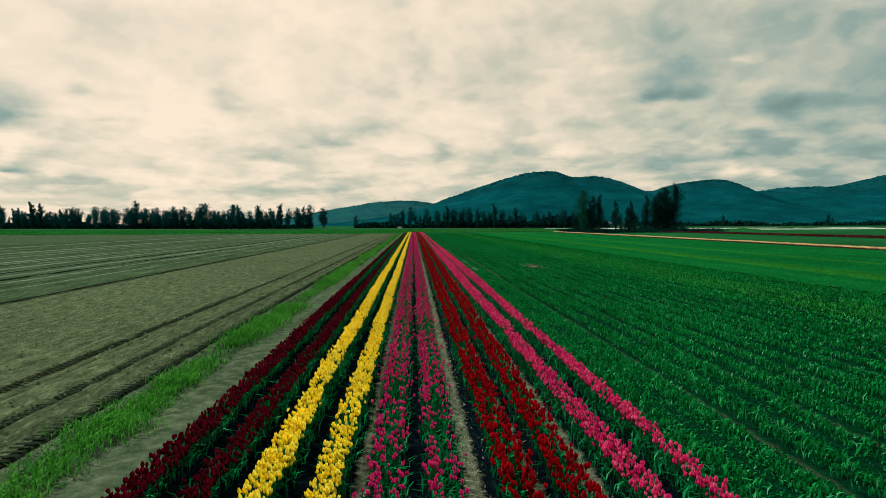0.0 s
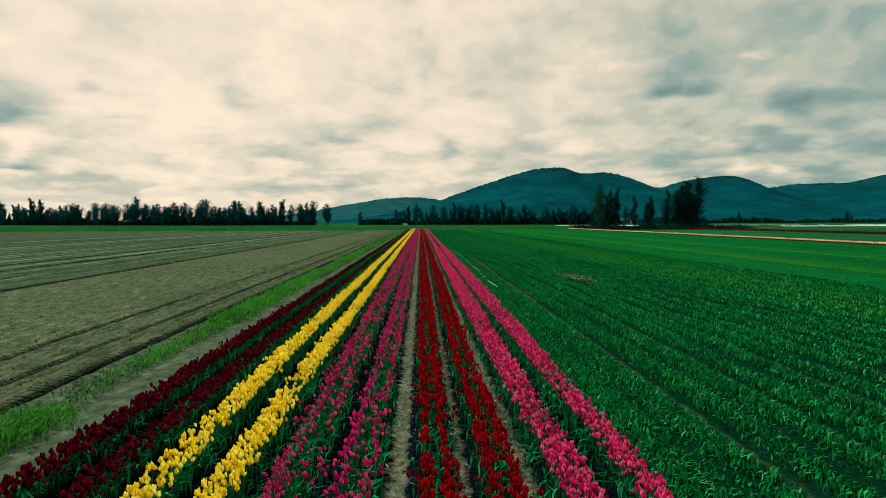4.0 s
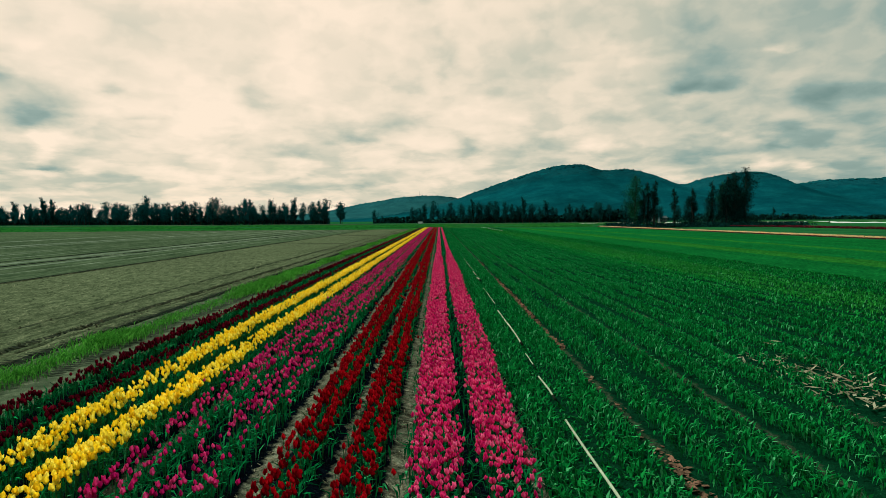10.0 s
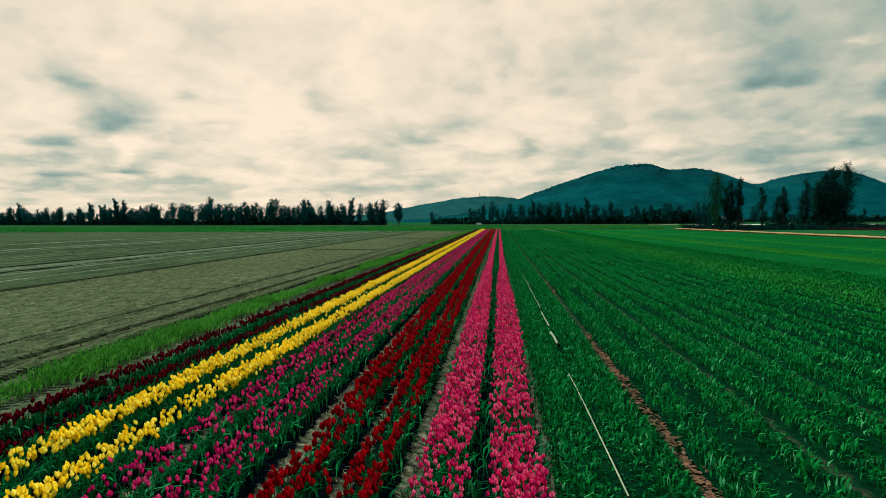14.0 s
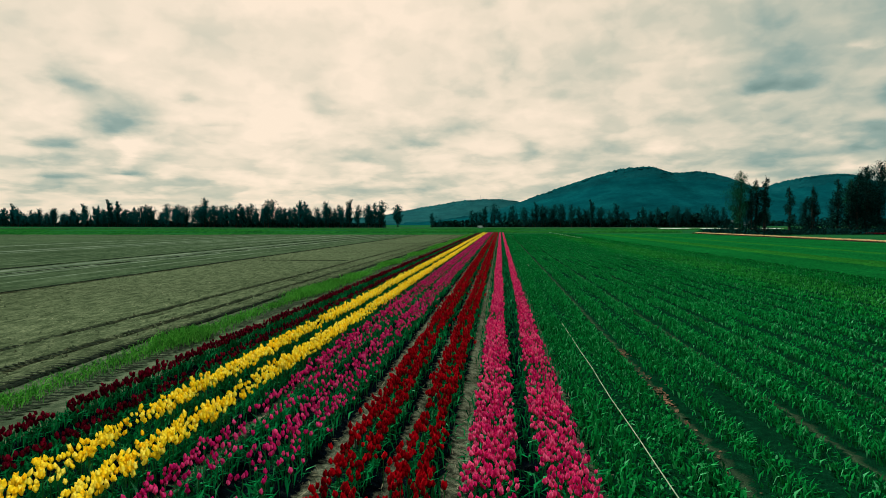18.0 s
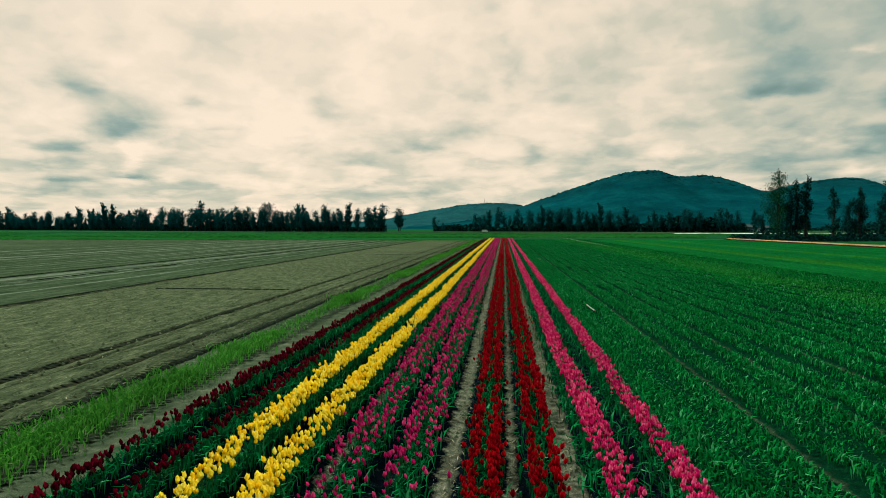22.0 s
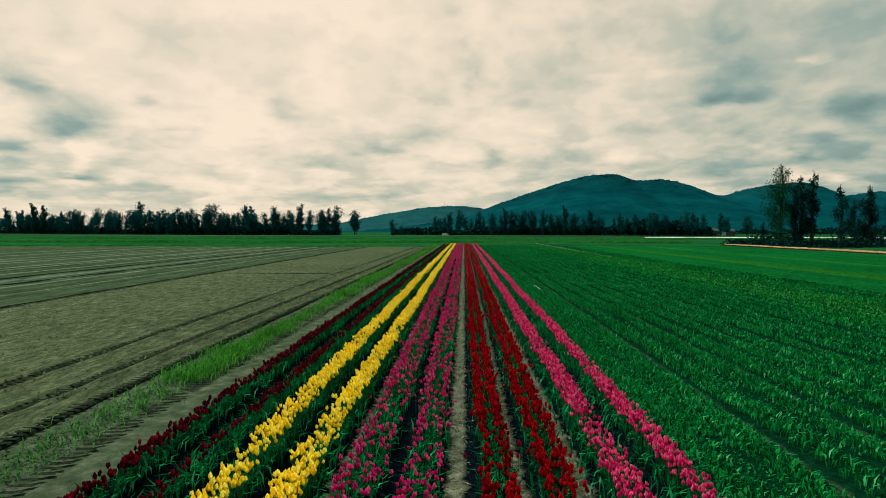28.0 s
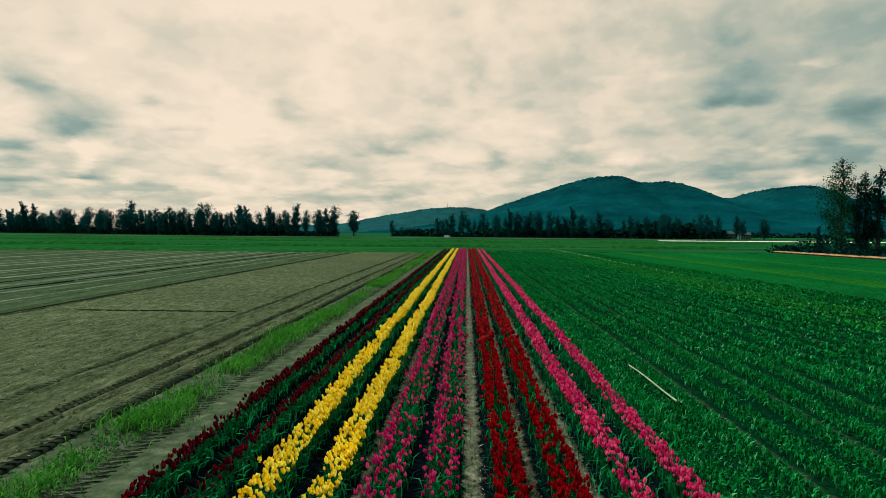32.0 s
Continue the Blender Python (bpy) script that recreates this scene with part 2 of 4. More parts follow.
M_CANOPY = canopy_material("crop_canopy", (1, 1, 1))
M_CANOPY_LIGHT = canopy_material("pale_crop_canopy", (3.5, 1.22, 0.8))
M_GRASS = material("verge_grass", ((0.1, (0.020, 0.120, 0.014)), (0.5, (0.052, 0.26, 0.030)), (0.9, (0.13, 0.42, 0.06))), 1.0, rough=0.6, bump=0, island=0.6, wide=0.2, wide_amount=0.5, through_light=0.25)
M_WEED = material("verge_weed", ((0.1, (0.012, 0.050, 0.016)), (0.5, (0.030, 0.100, 0.032)), (0.9, (0.075, 0.17, 0.06))), 1.0, rough=0.7, bump=0, island=0.6, wide=0.2, wide_amount=0.4, through_light=0.15)
M_STEM = material("tulip_stem", ((0.2, (0.02, 0.11, 0.03)), (0.8, (0.05, 0.18, 0.06))), 5.0, rough=0.5, bump=0)


def petal(name, dark, mid, light):
    return material(name, ((0.05, dark), (0.5, mid), (0.95, light)), 9.0, rough=0.45, bump=0, island=0.7, gloss=0.06, wide=0.5, wide_amount=0.2, through_light=0.42)


M_YELLOW = petal("yellow_petal", (0.92, 0.58, 0.008), (0.97, 0.78, 0.030), (0.98, 0.90, 0.18))
M_PINK = petal("pink_petal", (0.30, 0.003, 0.085), (0.60, 0.013, 0.165), (0.78, 0.10, 0.31))
M_ROSE = petal("rose_petal", (0.40, 0.005, 0.10), (0.76, 0.024, 0.19), (0.93, 0.20, 0.40))
M_RED = petal("red_petal", (0.11, 0.0002, 0.003), (0.31, 0.0004, 0.006), (0.50, 0.004, 0.012))
M_CRIMSON = petal("crimson_petal", (0.020, 0.0003, 0.004), (0.084, 0.0004, 0.008), (0.21, 0.004, 0.022))
M_BARK = material("bark", ((0.2, (0.015, 0.017, 0.016)), (0.8, (0.05, 0.05, 0.045))), 1.5, fine=12.0, bump=0.6)
M_TREE = material("tree_leaf", ((0.1, (0.0008, 0.010, 0.013)), (0.5, (0.003, 0.030, 0.030)), (0.95, (0.010, 0.070, 0.052))), 0.3, rough=0.7, bump=0, island=0.7, wide=0.02, through_light=0.1)
# lighter and bluer than tree_leaf: the haze over the windbreak is in this colour
M_POPLAR = material("poplar_leaf", ((0.1, (0.001, 0.030, 0.036)), (0.5, (0.003, 0.068, 0.078)), (0.95, (0.013, 0.140, 0.136))), 0.3, rough=0.7, bump=0, island=0.7, wide=0.02, through_light=0.3)
M_WILLOW = material("spring_leaf", ((0.1, (0.001, 0.022, 0.012)), (0.5, (0.004, 0.062, 0.028)), (0.95, (0.03, 0.16, 0.085))), 0.3, rough=0.6, bump=0, island=0.7, wide=0.05)
# distance haze is mixed into the next four colours as blue-green
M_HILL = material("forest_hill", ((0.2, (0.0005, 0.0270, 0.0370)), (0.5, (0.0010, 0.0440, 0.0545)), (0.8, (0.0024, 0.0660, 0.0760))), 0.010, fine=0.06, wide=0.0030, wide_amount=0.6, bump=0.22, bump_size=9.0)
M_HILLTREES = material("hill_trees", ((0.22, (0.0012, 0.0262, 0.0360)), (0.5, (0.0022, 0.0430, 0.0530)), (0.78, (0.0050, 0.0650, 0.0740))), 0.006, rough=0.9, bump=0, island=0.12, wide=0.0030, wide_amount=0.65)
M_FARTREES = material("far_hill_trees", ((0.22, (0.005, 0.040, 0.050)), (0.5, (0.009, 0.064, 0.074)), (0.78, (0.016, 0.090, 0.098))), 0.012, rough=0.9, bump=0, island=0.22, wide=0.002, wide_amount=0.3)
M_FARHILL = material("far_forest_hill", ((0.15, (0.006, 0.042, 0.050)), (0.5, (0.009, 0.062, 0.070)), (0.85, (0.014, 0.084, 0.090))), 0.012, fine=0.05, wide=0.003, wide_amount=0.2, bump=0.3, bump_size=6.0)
M_WHITE = material("white_cover", ((0.2, (0.55, 0.62, 0.58)), (0.8, (0.82, 0.85, 0.80))), 0.2, fine=2.0, rough=0.6, bump=0.1)
M_PIPE = material("pale_pipe", ((0.2, (0.12, 0.18, 0.12)), (0.6, (0.25, 0.32, 0.22)), (0.9, (0.42, 0.48, 0.37))), 2.0, fine=25.0, rough=0.6, bump=0.1)
M_STRAW = material("straw", ((0.1, (0.07, 0.075, 0.045)), (0.6, (0.18, 0.18, 0.115)), (0.95, (0.40, 0.40, 0.28))), 4.0, bump=0, island=0.7)
M_ORANGE = petal("orange_petal", (0.86, 0.52, 0.25), (0.95, 0.68, 0.38), (0.97, 0.82, 0.56))
M_CLAY = material("reddish_clay", ((0.2, (0.035, 0.028, 0.018)), (0.5, (0.10, 0.065, 0.042)), (0.8, (0.24, 0.13, 0.085))), 5.0, fine=30.0, bump=0.9)
M_ROOF = material("dull_roof", ((0.2, (0.04, 0.065, 0.07)), (0.8, (0.08, 0.115, 0.12))), 0.5, bump=0.1)



def banded_soil(name, centres, half, base_stops, dry, ragged=0.5, along=1.0, grain=38.0, clod=6.0):
    """Soil in a base colour, with dry, pale or rutted bands at the given x."""
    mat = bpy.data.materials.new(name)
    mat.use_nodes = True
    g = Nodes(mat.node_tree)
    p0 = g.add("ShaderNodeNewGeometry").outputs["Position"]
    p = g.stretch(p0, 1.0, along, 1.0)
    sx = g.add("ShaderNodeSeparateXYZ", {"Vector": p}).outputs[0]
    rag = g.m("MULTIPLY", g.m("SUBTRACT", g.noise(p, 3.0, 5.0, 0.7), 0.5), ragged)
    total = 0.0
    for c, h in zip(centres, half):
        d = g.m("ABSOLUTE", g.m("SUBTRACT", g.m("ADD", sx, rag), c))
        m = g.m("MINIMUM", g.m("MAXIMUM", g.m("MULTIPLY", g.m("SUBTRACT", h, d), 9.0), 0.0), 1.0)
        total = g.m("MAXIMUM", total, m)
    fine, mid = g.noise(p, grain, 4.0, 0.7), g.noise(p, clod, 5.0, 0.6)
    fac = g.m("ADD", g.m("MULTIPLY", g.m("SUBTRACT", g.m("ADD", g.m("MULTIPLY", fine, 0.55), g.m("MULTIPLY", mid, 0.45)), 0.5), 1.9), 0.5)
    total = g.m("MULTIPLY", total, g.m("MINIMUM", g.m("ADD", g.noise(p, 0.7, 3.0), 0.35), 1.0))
    col = g.mix(total, g.ramp(fac, base_stops), g.ramp(fac, dry))
    broad = g.m("ADD", g.m("MULTIPLY", g.noise(p0, 0.06, 4.0, 0.6), 0.7), 0.65)
    col = g.add("ShaderNodeHueSaturation", {"Color": col, "Value": broad}).outputs[0]
    b = g.add("ShaderNodeBsdfPrincipled", {"Base Color": col, "Roughness": 0.9, "Specular IOR Level": 0.0})
    bn = g.add("ShaderNodeBump", {"Height": g.m("ADD", fine, mid), "Strength": 0.8, "Distance": 0.04})
    g.put(b.inputs["Normal"], bn.outputs[0])
    g.add("ShaderNodeOutputMaterial", {"Surface": b.outputs[0]})
    return mat


# dark soil, with the navy shade between the rows put into its colour
SHADED_SOIL = ((0.2, (0.0004, 0.0012, 0.003)), (0.6, (0.002, 0.005, 0.008)), (0.95, (0.035, 0.055, 0.048)))
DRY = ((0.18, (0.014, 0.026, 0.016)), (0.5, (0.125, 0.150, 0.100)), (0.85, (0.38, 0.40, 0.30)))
M_SOIL = banded_soil("bed_soil", (-1.07, 0.90, 1.98, 2.96, 5.02), (0.13, 0.19, 0.12, 0.21, 0.11), SHADED_SOIL, DRY)
WEEDY = ((0.2, (0.0005, 0.006, 0.004)), (0.6, (0.0015, 0.028, 0.011)), (0.95, (0.010, 0.08, 0.036)))
M_CROPSOIL = banded_soil("crop_soil", tuple(7.25 + 2.22 * j for j in range(8)), (0.10,) * 8, WEEDY, ((0.15, (0.008, 0.022, 0.012)), (0.5, (0.030, 0.052, 0.030)), (0.9, (0.11, 0.13, 0.08))), 0.7)

EARTH = ((0.15, (0.0098, 0.0185, 0.0098)), (0.5, (0.0545, 0.0770, 0.0405)), (0.9, (0.1640, 0.1970, 0.1150)))
RUTS = ((0.15, (0.004, 0.008, 0.005)), (0.5, (0.018, 0.022, 0.012)), (0.9, (0.06, 0.06, 0.035)))
SPROUTS = ((0.15, (0.0120, 0.0310, 0.0160)), (0.5, (0.0400, 0.0670, 0.0350)), (0.9, (0.0850, 0.1250, 0.0750)))
PALE = ((0.15, (0.0500, 0.0800, 0.0560)), (0.5, (0.1150, 0.1560, 0.1130)), (0.9, (0.2100, 0.2560, 0.1950)))
M_PLOUGHED = banded_soil("ploughed_earth", (-24.0, -11.6, -10.9, -9.5, -8.9, -8.15), (0.35, 0.20, 0.10, 0.20, 0.14, 0.20), EARTH, RUTS, 0.3, 0.28, 17.0, 3.4)
M_SPROUT = banded_soil("sprouting_earth", (-26.6, -28.9, -31.2, -32.6, -34.8, -37.2, -40.1, -42.6, -45.0, -47.6, -50.0, -53.4, -57.0, -61.5, -66.0, -74.0, -83.0), (0.16, 0.45, 0.14, 0.2, 0.16, 0.22, 0.2, 0.4, 0.15, 0.25, 0.4, 0.3, 0.4, 0.3, 0.5, 0.5, 0.6), SPROUTS, PALE, 0.6, 0.10, 9.0, 1.6)

# ---------------------------------------------------------------- mesh helpers
def mesh_arrays(name, verts, faces, mat, smooth=False):
    """faces: arrays of shape (n, 3) or (n, 4)."""
    me = bpy.data.meshes.new(name)
    faces = [f for f in faces if len(f)]
    me.vertices.add(len(verts))
    me.vertices.foreach_set("co", np.asarray(verts, dtype=np.float32).ravel())
    loops = np.concatenate([np.asarray(f).ravel() for f in faces]).astype(np.int32)
    sizes = np.concatenate([np.full(len(f), np.shape(f)[1]) for f in faces]).astype(np.int32)
    starts = np.concatenate([[0], np.cumsum(sizes)[:-1]]).astype(np.int32)
    me.loops.add(len(loops))
    me.loops.foreach_set("vertex_index", loops)
    me.polygons.add(len(sizes))
    me.polygons.foreach_set("loop_start", starts)
    me.polygons.foreach_set("loop_total", sizes)
    me.update(calc_edges=True)
    if smooth:
        me.shade_smooth()
    me.materials.append(mat)
    return me


def part(name, data, parent, label=""):
    ob = new(name, data)
    ob.parent = parent
    return tagged(ob, label)


def thing(name, label, category, group="", kind="", at=(0, 0, 0), data=None):
    ob = new(name, data)
    ob.location = at
    return tagged(ob, label, category, group, kind)


def sheet(name, xs, ys, height, mat, label, category="ground"):
    """A grid over xs and ys with its height from a function of two arrays."""
    gx, gy = np.meshgrid(xs, ys)
    v = np.stack([gx, gy, height(gx, gy)], -1).reshape(-1, 3)
    nx, ny = len(xs), len(ys)
    i = (np.arange(ny - 1)[:, None] * nx + np.arange(nx - 1)[None]).ravel()
    me = mesh_arrays(name, v, [np.stack([i, i + 1, i + 1 + nx, i + nx], 1)], mat, True)
    return thing(name, label, category, kind="structure", data=me)


def wave(a, seed):
    """Smooth noise along an array, about -1 to 1."""
    r = np.random.RandomState(seed)
    out = np.zeros_like(a, dtype=float)
    for k in range(7):
        out += np.sin(a * (0.21 * 1.75 ** k) * (0.8 + 0.4 * r.rand()) + r.rand() * 6.28) * 0.75 ** k
    return out / 2.2


def blades(r, base, length, width, lean, turn, droop=0.35):
    """Strap leaves, one per row of base, bent at the middle."""
    n = len(base)
    d = np.stack([np.cos(turn), np.sin(turn), np.zeros(n)], 1)
    s = np.stack([-np.sin(turn), np.cos(turn), np.zeros(n)], 1) * (width / 2)[:, None]
    up = np.array([0, 0, 1.0])
    mid = base + d * (length * np.sin(lean) * 0.5)[:, None] + up * (length * np.cos(lean) * 0.6)[:, None]
    tip = base + d * (length * np.sin(lean + droop))[:, None] + up * (length * np.cos(lean + droop))[:, None]
    v = np.stack([base, mid + s, tip, mid - s], 1).reshape(-1, 3)
    return v, np.arange(n)[:, None] * 4 + np.array([0, 1, 2, 3])


def bloom_shape(seg, rings):
    """A tulip cup: rings of (radius, height), the lip scalloped into petal points."""
    v = []
    for j, (rad, h) in enumerate(rings):
        for i in range(seg):
            a = 2 * math.pi * (i + 0.5 * (j % 2)) / seg
            lip = 0.012 * (1 if i % 2 else -1) if j == len(rings) - 1 else 0
            v.append((rad * math.cos(a), rad * math.sin(a), h + lip))
    f = [(j * seg + i, j * seg + (i + 1) % seg, (j + 1) * seg + (i + 1) % seg, (j + 1) * seg + i) for j in range(len(rings) - 1) for i in range(seg)]
    return np.array(v), np.array(f)


NEAR_BLOOM = bloom_shape(4, ((0.014, 0.0), (0.035, 0.034), (0.022, 0.076)))
FAR_BLOOM = bloom_shape(3, ((0.02, 0.0), (0.044, 0.045), (0.02, 0.085)))


def blooms(r, at, shape, size):
    sv, sf = shape
    n = len(at)
    a, tilt, ta = r.rand(n) * 6.28, r.rand(n) * 0.35, r.rand(n) * 6.28
    p = sv[None] * size[:, None, None]
    x = p[..., 0] * np.cos(a)[:, None] - p[..., 1] * np.sin(a)[:, None]
    y = p[..., 0] * np.sin(a)[:, None] + p[..., 1] * np.cos(a)[:, None]
    z = p[..., 2]
    x, y = x + z * (np.sin(tilt) * np.cos(ta))[:, None], y + z * (np.sin(tilt) * np.sin(ta))[:, None]
    v = np.stack([x, y, z], -1) + at[:, None]
    return v.reshape(-1, 3), (np.arange(n)[:, None, None] * len(sv) + sf[None]).reshape(-1, 4)


# ---------------------------------------------------------------- the land
FIELD_END = 319.0
ROWS_FROM = 3.0


def flat_at(z):
    return lambda x, y: np.full_like(x, z)


def bumps(x, y, seed, size):
    """Cheap two-way noise for clods."""
    r = np.random.RandomState(seed)
    out = np.zeros_like(x)
    for k in range(8):
        a, f = r.rand() * 6.28, size * (1 + k * 0.7)
        out += np.sin((x * math.cos(a) + y * math.sin(a)) * f + r.rand() * 6.28) / (1 + k * 0.4)
    return out / 3.0


far = np.array([-4500, -2200, -900, -400, -160, -80, -30, 0, 30, 80, 160, 400, 900, 2200, 4500.0])
sheet("ground", far, np.array([-800, -250, -60, 0, 80, 160, 240, 320, 400, 520, 700, 900, 1300, 2000, 3000, 4200, 5600.0]), flat_at(-0.2), M_GROUND, "flat green farmland reaching to the hills")


def ploughed_height(x, y):
    ruts = 0
    for c, d, w in ((-11.55, 0.10, 0.20), (-11.0, 0.05, 0.12), (-9.45, 0.09, 0.18), (-9.0, 0.06, 0.14), (-8.2, 0.11, 0.15)):
        xx = c + 0.10 * np.sin(y * 0.05 + c) + 0.04 * np.sin(y * 0.4)
        ruts = ruts - d * np.exp(-((x - xx) / w) ** 2) + 0.04 * np.exp(-((x - xx - 0.3) / 0.12) ** 2)
    return ruts + 0.035 * bumps(x, y, 3, 4.0) + 0.03 * bumps(x, y, 4, 9.0) + 0.02 * np.sin(x * 12 + 0.4 * np.sin(y * 0.2)) - 0.04


sheet("field_ploughed", np.concatenate([np.arange(-24.0, -13.0, 0.25), np.arange(-13.0, -7.85, 0.09)]), np.arange(-14.0, 303, 0.55), ploughed_height, M_PLOUGHED, "brown ploughed field with shallow wheel ruts", "field")


def sprout_height(x, y):
    return 0.06 * np.sin((x + 0.2 * np.sin(y * 0.03)) * 2 * math.pi / 2.4) + 0.05 * np.sin(x * 2 * math.pi / 0.8) - 0.07


sheet("field_sprouting", np.concatenate([np.arange(-420, -96, 4.0), np.arange(-96.0, -24.0, 0.2), [-24.0]]), np.arange(-14.0, 303, 5.0), sprout_height, M_SPROUT, "grey-green furrowed field with young sprouts", "field")
sheet("path_sandy", np.arange(-7.85, -4.95, 0.12), np.arange(-14.0, FIELD_END, 0.5), lambda x, y: 0.018 * bumps(x, y, 6, 5.0) + 0.012 * bumps(x, y, 7, 14.0) - 0.03 - 0.04 * np.exp(-((x + 6.35) / 0.22) ** 2), M_SAND, "sandy farm path beside the tulip rows", "path")

ROW_X = (-4.51, -3.51, -2.51, -1.52, -0.58, 0.36, 1.53, 2.46, 3.50, 4.51)


def bed_height(x, y):
    z = np.full_like(x, -0.07)
    for c in ROW_X:
        z = np.maximum(z, 0.12 * np.exp(-((x - c) / 0.32) ** 2) - 0.07)
    return z + 0.02 * bumps(x, y, 8, 8.0) + 0.012 * bumps(x, y, 9, 17.0)


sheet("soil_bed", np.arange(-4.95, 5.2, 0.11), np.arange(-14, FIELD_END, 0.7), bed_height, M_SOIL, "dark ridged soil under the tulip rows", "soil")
sheet("soil_crop", np.concatenate([np.arange(5.2, 26.0, 0.24), np.arange(26, 74.2, 1.1)]), np.arange(-14, FIELD_END, 2.5), lambda x, y: -0.05 * np.cos((x - 7.25) * 2 * math.pi / 2.22) - 0.04 + 0.02 * bumps(x, y, 10, 5.0), M_CROPSOIL, "ridged soil of the green bulb field", "field")


def scatter_pieces(r, c, size, up=0.0, thin=0.22):
    """Loose flat pieces lying about: one kite each."""
    n = len(c)
    a = r.rand(n) * 6.28
    d = np.stack([np.cos(a), np.sin(a), r.randn(n) * 0.25 + up], 1) * size[:, None]
    s = np.stack([-np.sin(a), np.cos(a), r.randn(n) * 0.2], 1) * (size * thin)[:, None]
    v = np.stack([c - d, c + s, c + d, c - s], 1).reshape(-1, 3)
    return v, np.arange(n)[:, None] * 4 + np.arange(4)


# straw and dead leaves along the dry furrows
r = np.random.RandomState(21)
n = 60000
lane = r.choice(5, n, p=(0.12, 0.30, 0.16, 0.30, 0.12))
cx = np.array([-1.07, 0.92, 1.98, 2.98, 5.02])[lane] + r.randn(n) * np.array([0.09, 0.14, 0.10, 0.17, 0.10])[lane]
c = np.stack([cx, ROWS_FROM + r.rand(n) ** 1.15 * 300, -0.045 + 0.03 * r.rand(n)], 1)
v, q = scatter_pieces(r, c, 0.02 + 0.08 * r.rand(n) ** 2.5, thin=0.13)
thing("straw_litter", "pale straw and dead leaves in the dry furrows", "straw", kind="stuff", data=mesh_arrays("straw_litter", v, [q], M_STRAW))

def crumbs(name, label, r, x, y, z, size, mat):
    """Loose three-sided lumps of soil."""
    n = len(x)
    tri = np.array([(-1, -0.6, -0.5), (1, -0.5, -0.5), (0.1, 0.9, -0.5), (0.05, 0.0, 0.75)])
    a = r.rand(n) * 6.28
    rx = tri[None, :, 0] * np.cos(a)[:, None] - tri[None, :, 1] * np.sin(a)[:, None]
    ry = tri[None, :, 0] * np.sin(a)[:, None] + tri[None, :, 1] * np.cos(a)[:, None]
    v = (np.stack([rx, ry, np.repeat(tri[None, :, 2], n, 0)], -1) * size[:, None, None] + np.stack([x, y, z], 1)[:, None]).reshape(-1, 3)
    k = np.arange(n)[:, None] * 4
    return thing(name, label, "clods", kind="stuff", data=mesh_arrays(name, v, [k + np.array((0, 1, 3)), k + np.array((1, 2, 3)), k + np.array((2, 0, 3))], mat))


n = 13000
crumbs("soil_clods", "small dry clods strewn over the ploughed field", r, -8.0 - 15.5 * r.rand(n) ** 1.6, ROWS_FROM + r.rand(n) * 270, np.full(n, -0.01), 0.03 + 0.06 * r.rand(n) ** 2, M_PLOUGHED)
n = 16000
lane = r.choice(5, n, p=(0.14, 0.26, 0.16, 0.28, 0.16))
crumbs("furrow_clods", "dry soil crumbs in the furrows between tulip rows", r, np.array([-1.07, 0.92, 1.98, 2.98, 5.02])[lane] + r.randn(n) * np.array([0.10, 0.13, 0.10, 0.16, 0.10])[lane], ROWS_FROM + r.rand(n) * 230, np.full(n, -0.05), 0.012 + 0.04 * r.rand(n) ** 2.5, M_SAND)

n = 20000
c = np.stack([-7.9 - 15.5 * r.rand(n) ** 1.5, ROWS_FROM + r.rand(n) * 270, 0.015 + 0.03 * r.rand(n)], 1)
v, q = scatter_pieces(r, c, 0.02 + 0.05 * r.rand(n) ** 2, thin=0.16)
thing("crop_stubble", "dry straw stubble strewn over the ploughed field", "straw", kind="stuff", data=mesh_arrays("crop_stubble", v, [q], M_STRAW))


def strip(name, x0, x1, y0, y1, z, mat, label, seed, step=0.5, wander=0.06, category="soil"):
    """A flat ragged strip along the rows."""
    y = np.arange(y0, y1, step)
    a, b = x0 + wander * wave(y * 2.1, seed), x1 + wander * wave(y * 2.1, seed + 1)
    fr = np.linspace(0, 1, 6)
    gx = a[:, None] * (1 - fr) + b[:, None] * fr
    gz = z + 0.012 * np.sin(gx * 31 + y[:, None] * 5) + 0.0 * gx
    gz[:, 0] -= 0.05
    gz[:, -1] -= 0.05
    v = np.stack([gx, np.repeat(y[:, None], 6, 1), gz], -1).reshape(-1, 3)
    i = (np.arange(len(y) - 1)[:, None] * 6 + np.arange(5)[None]).ravel()
    return thing(name, label, category, kind="structure", data=mesh_arrays(name, v, [np.stack([i, i + 1, i + 7, i + 6], 1)], mat, True))


r = np.random.RandomState(47)
n = 5200
y = 52 + 56 * r.rand(n)
y = y[r.rand(n) < np.clip(0.25 + 1.3 * wave(y * 0.7, 15), 0.03, 1)]
n = len(y)
c = np.stack([7.25 + 0.07 * r.randn(n) + 0.05 * wave(y * 1.5, 17), y, -0.075 + 0.03 * r.rand(n)], 1)
v, q = scatter_pieces(r, c, 0.03 + 0.06 * r.rand(n) ** 2, thin=0.7)
thing("clay_crumbs", "crumbs of reddish soil in a crop furrow", "soil", kind="stuff", data=mesh_arrays("clay_crumbs", v, [q], M_CLAY))


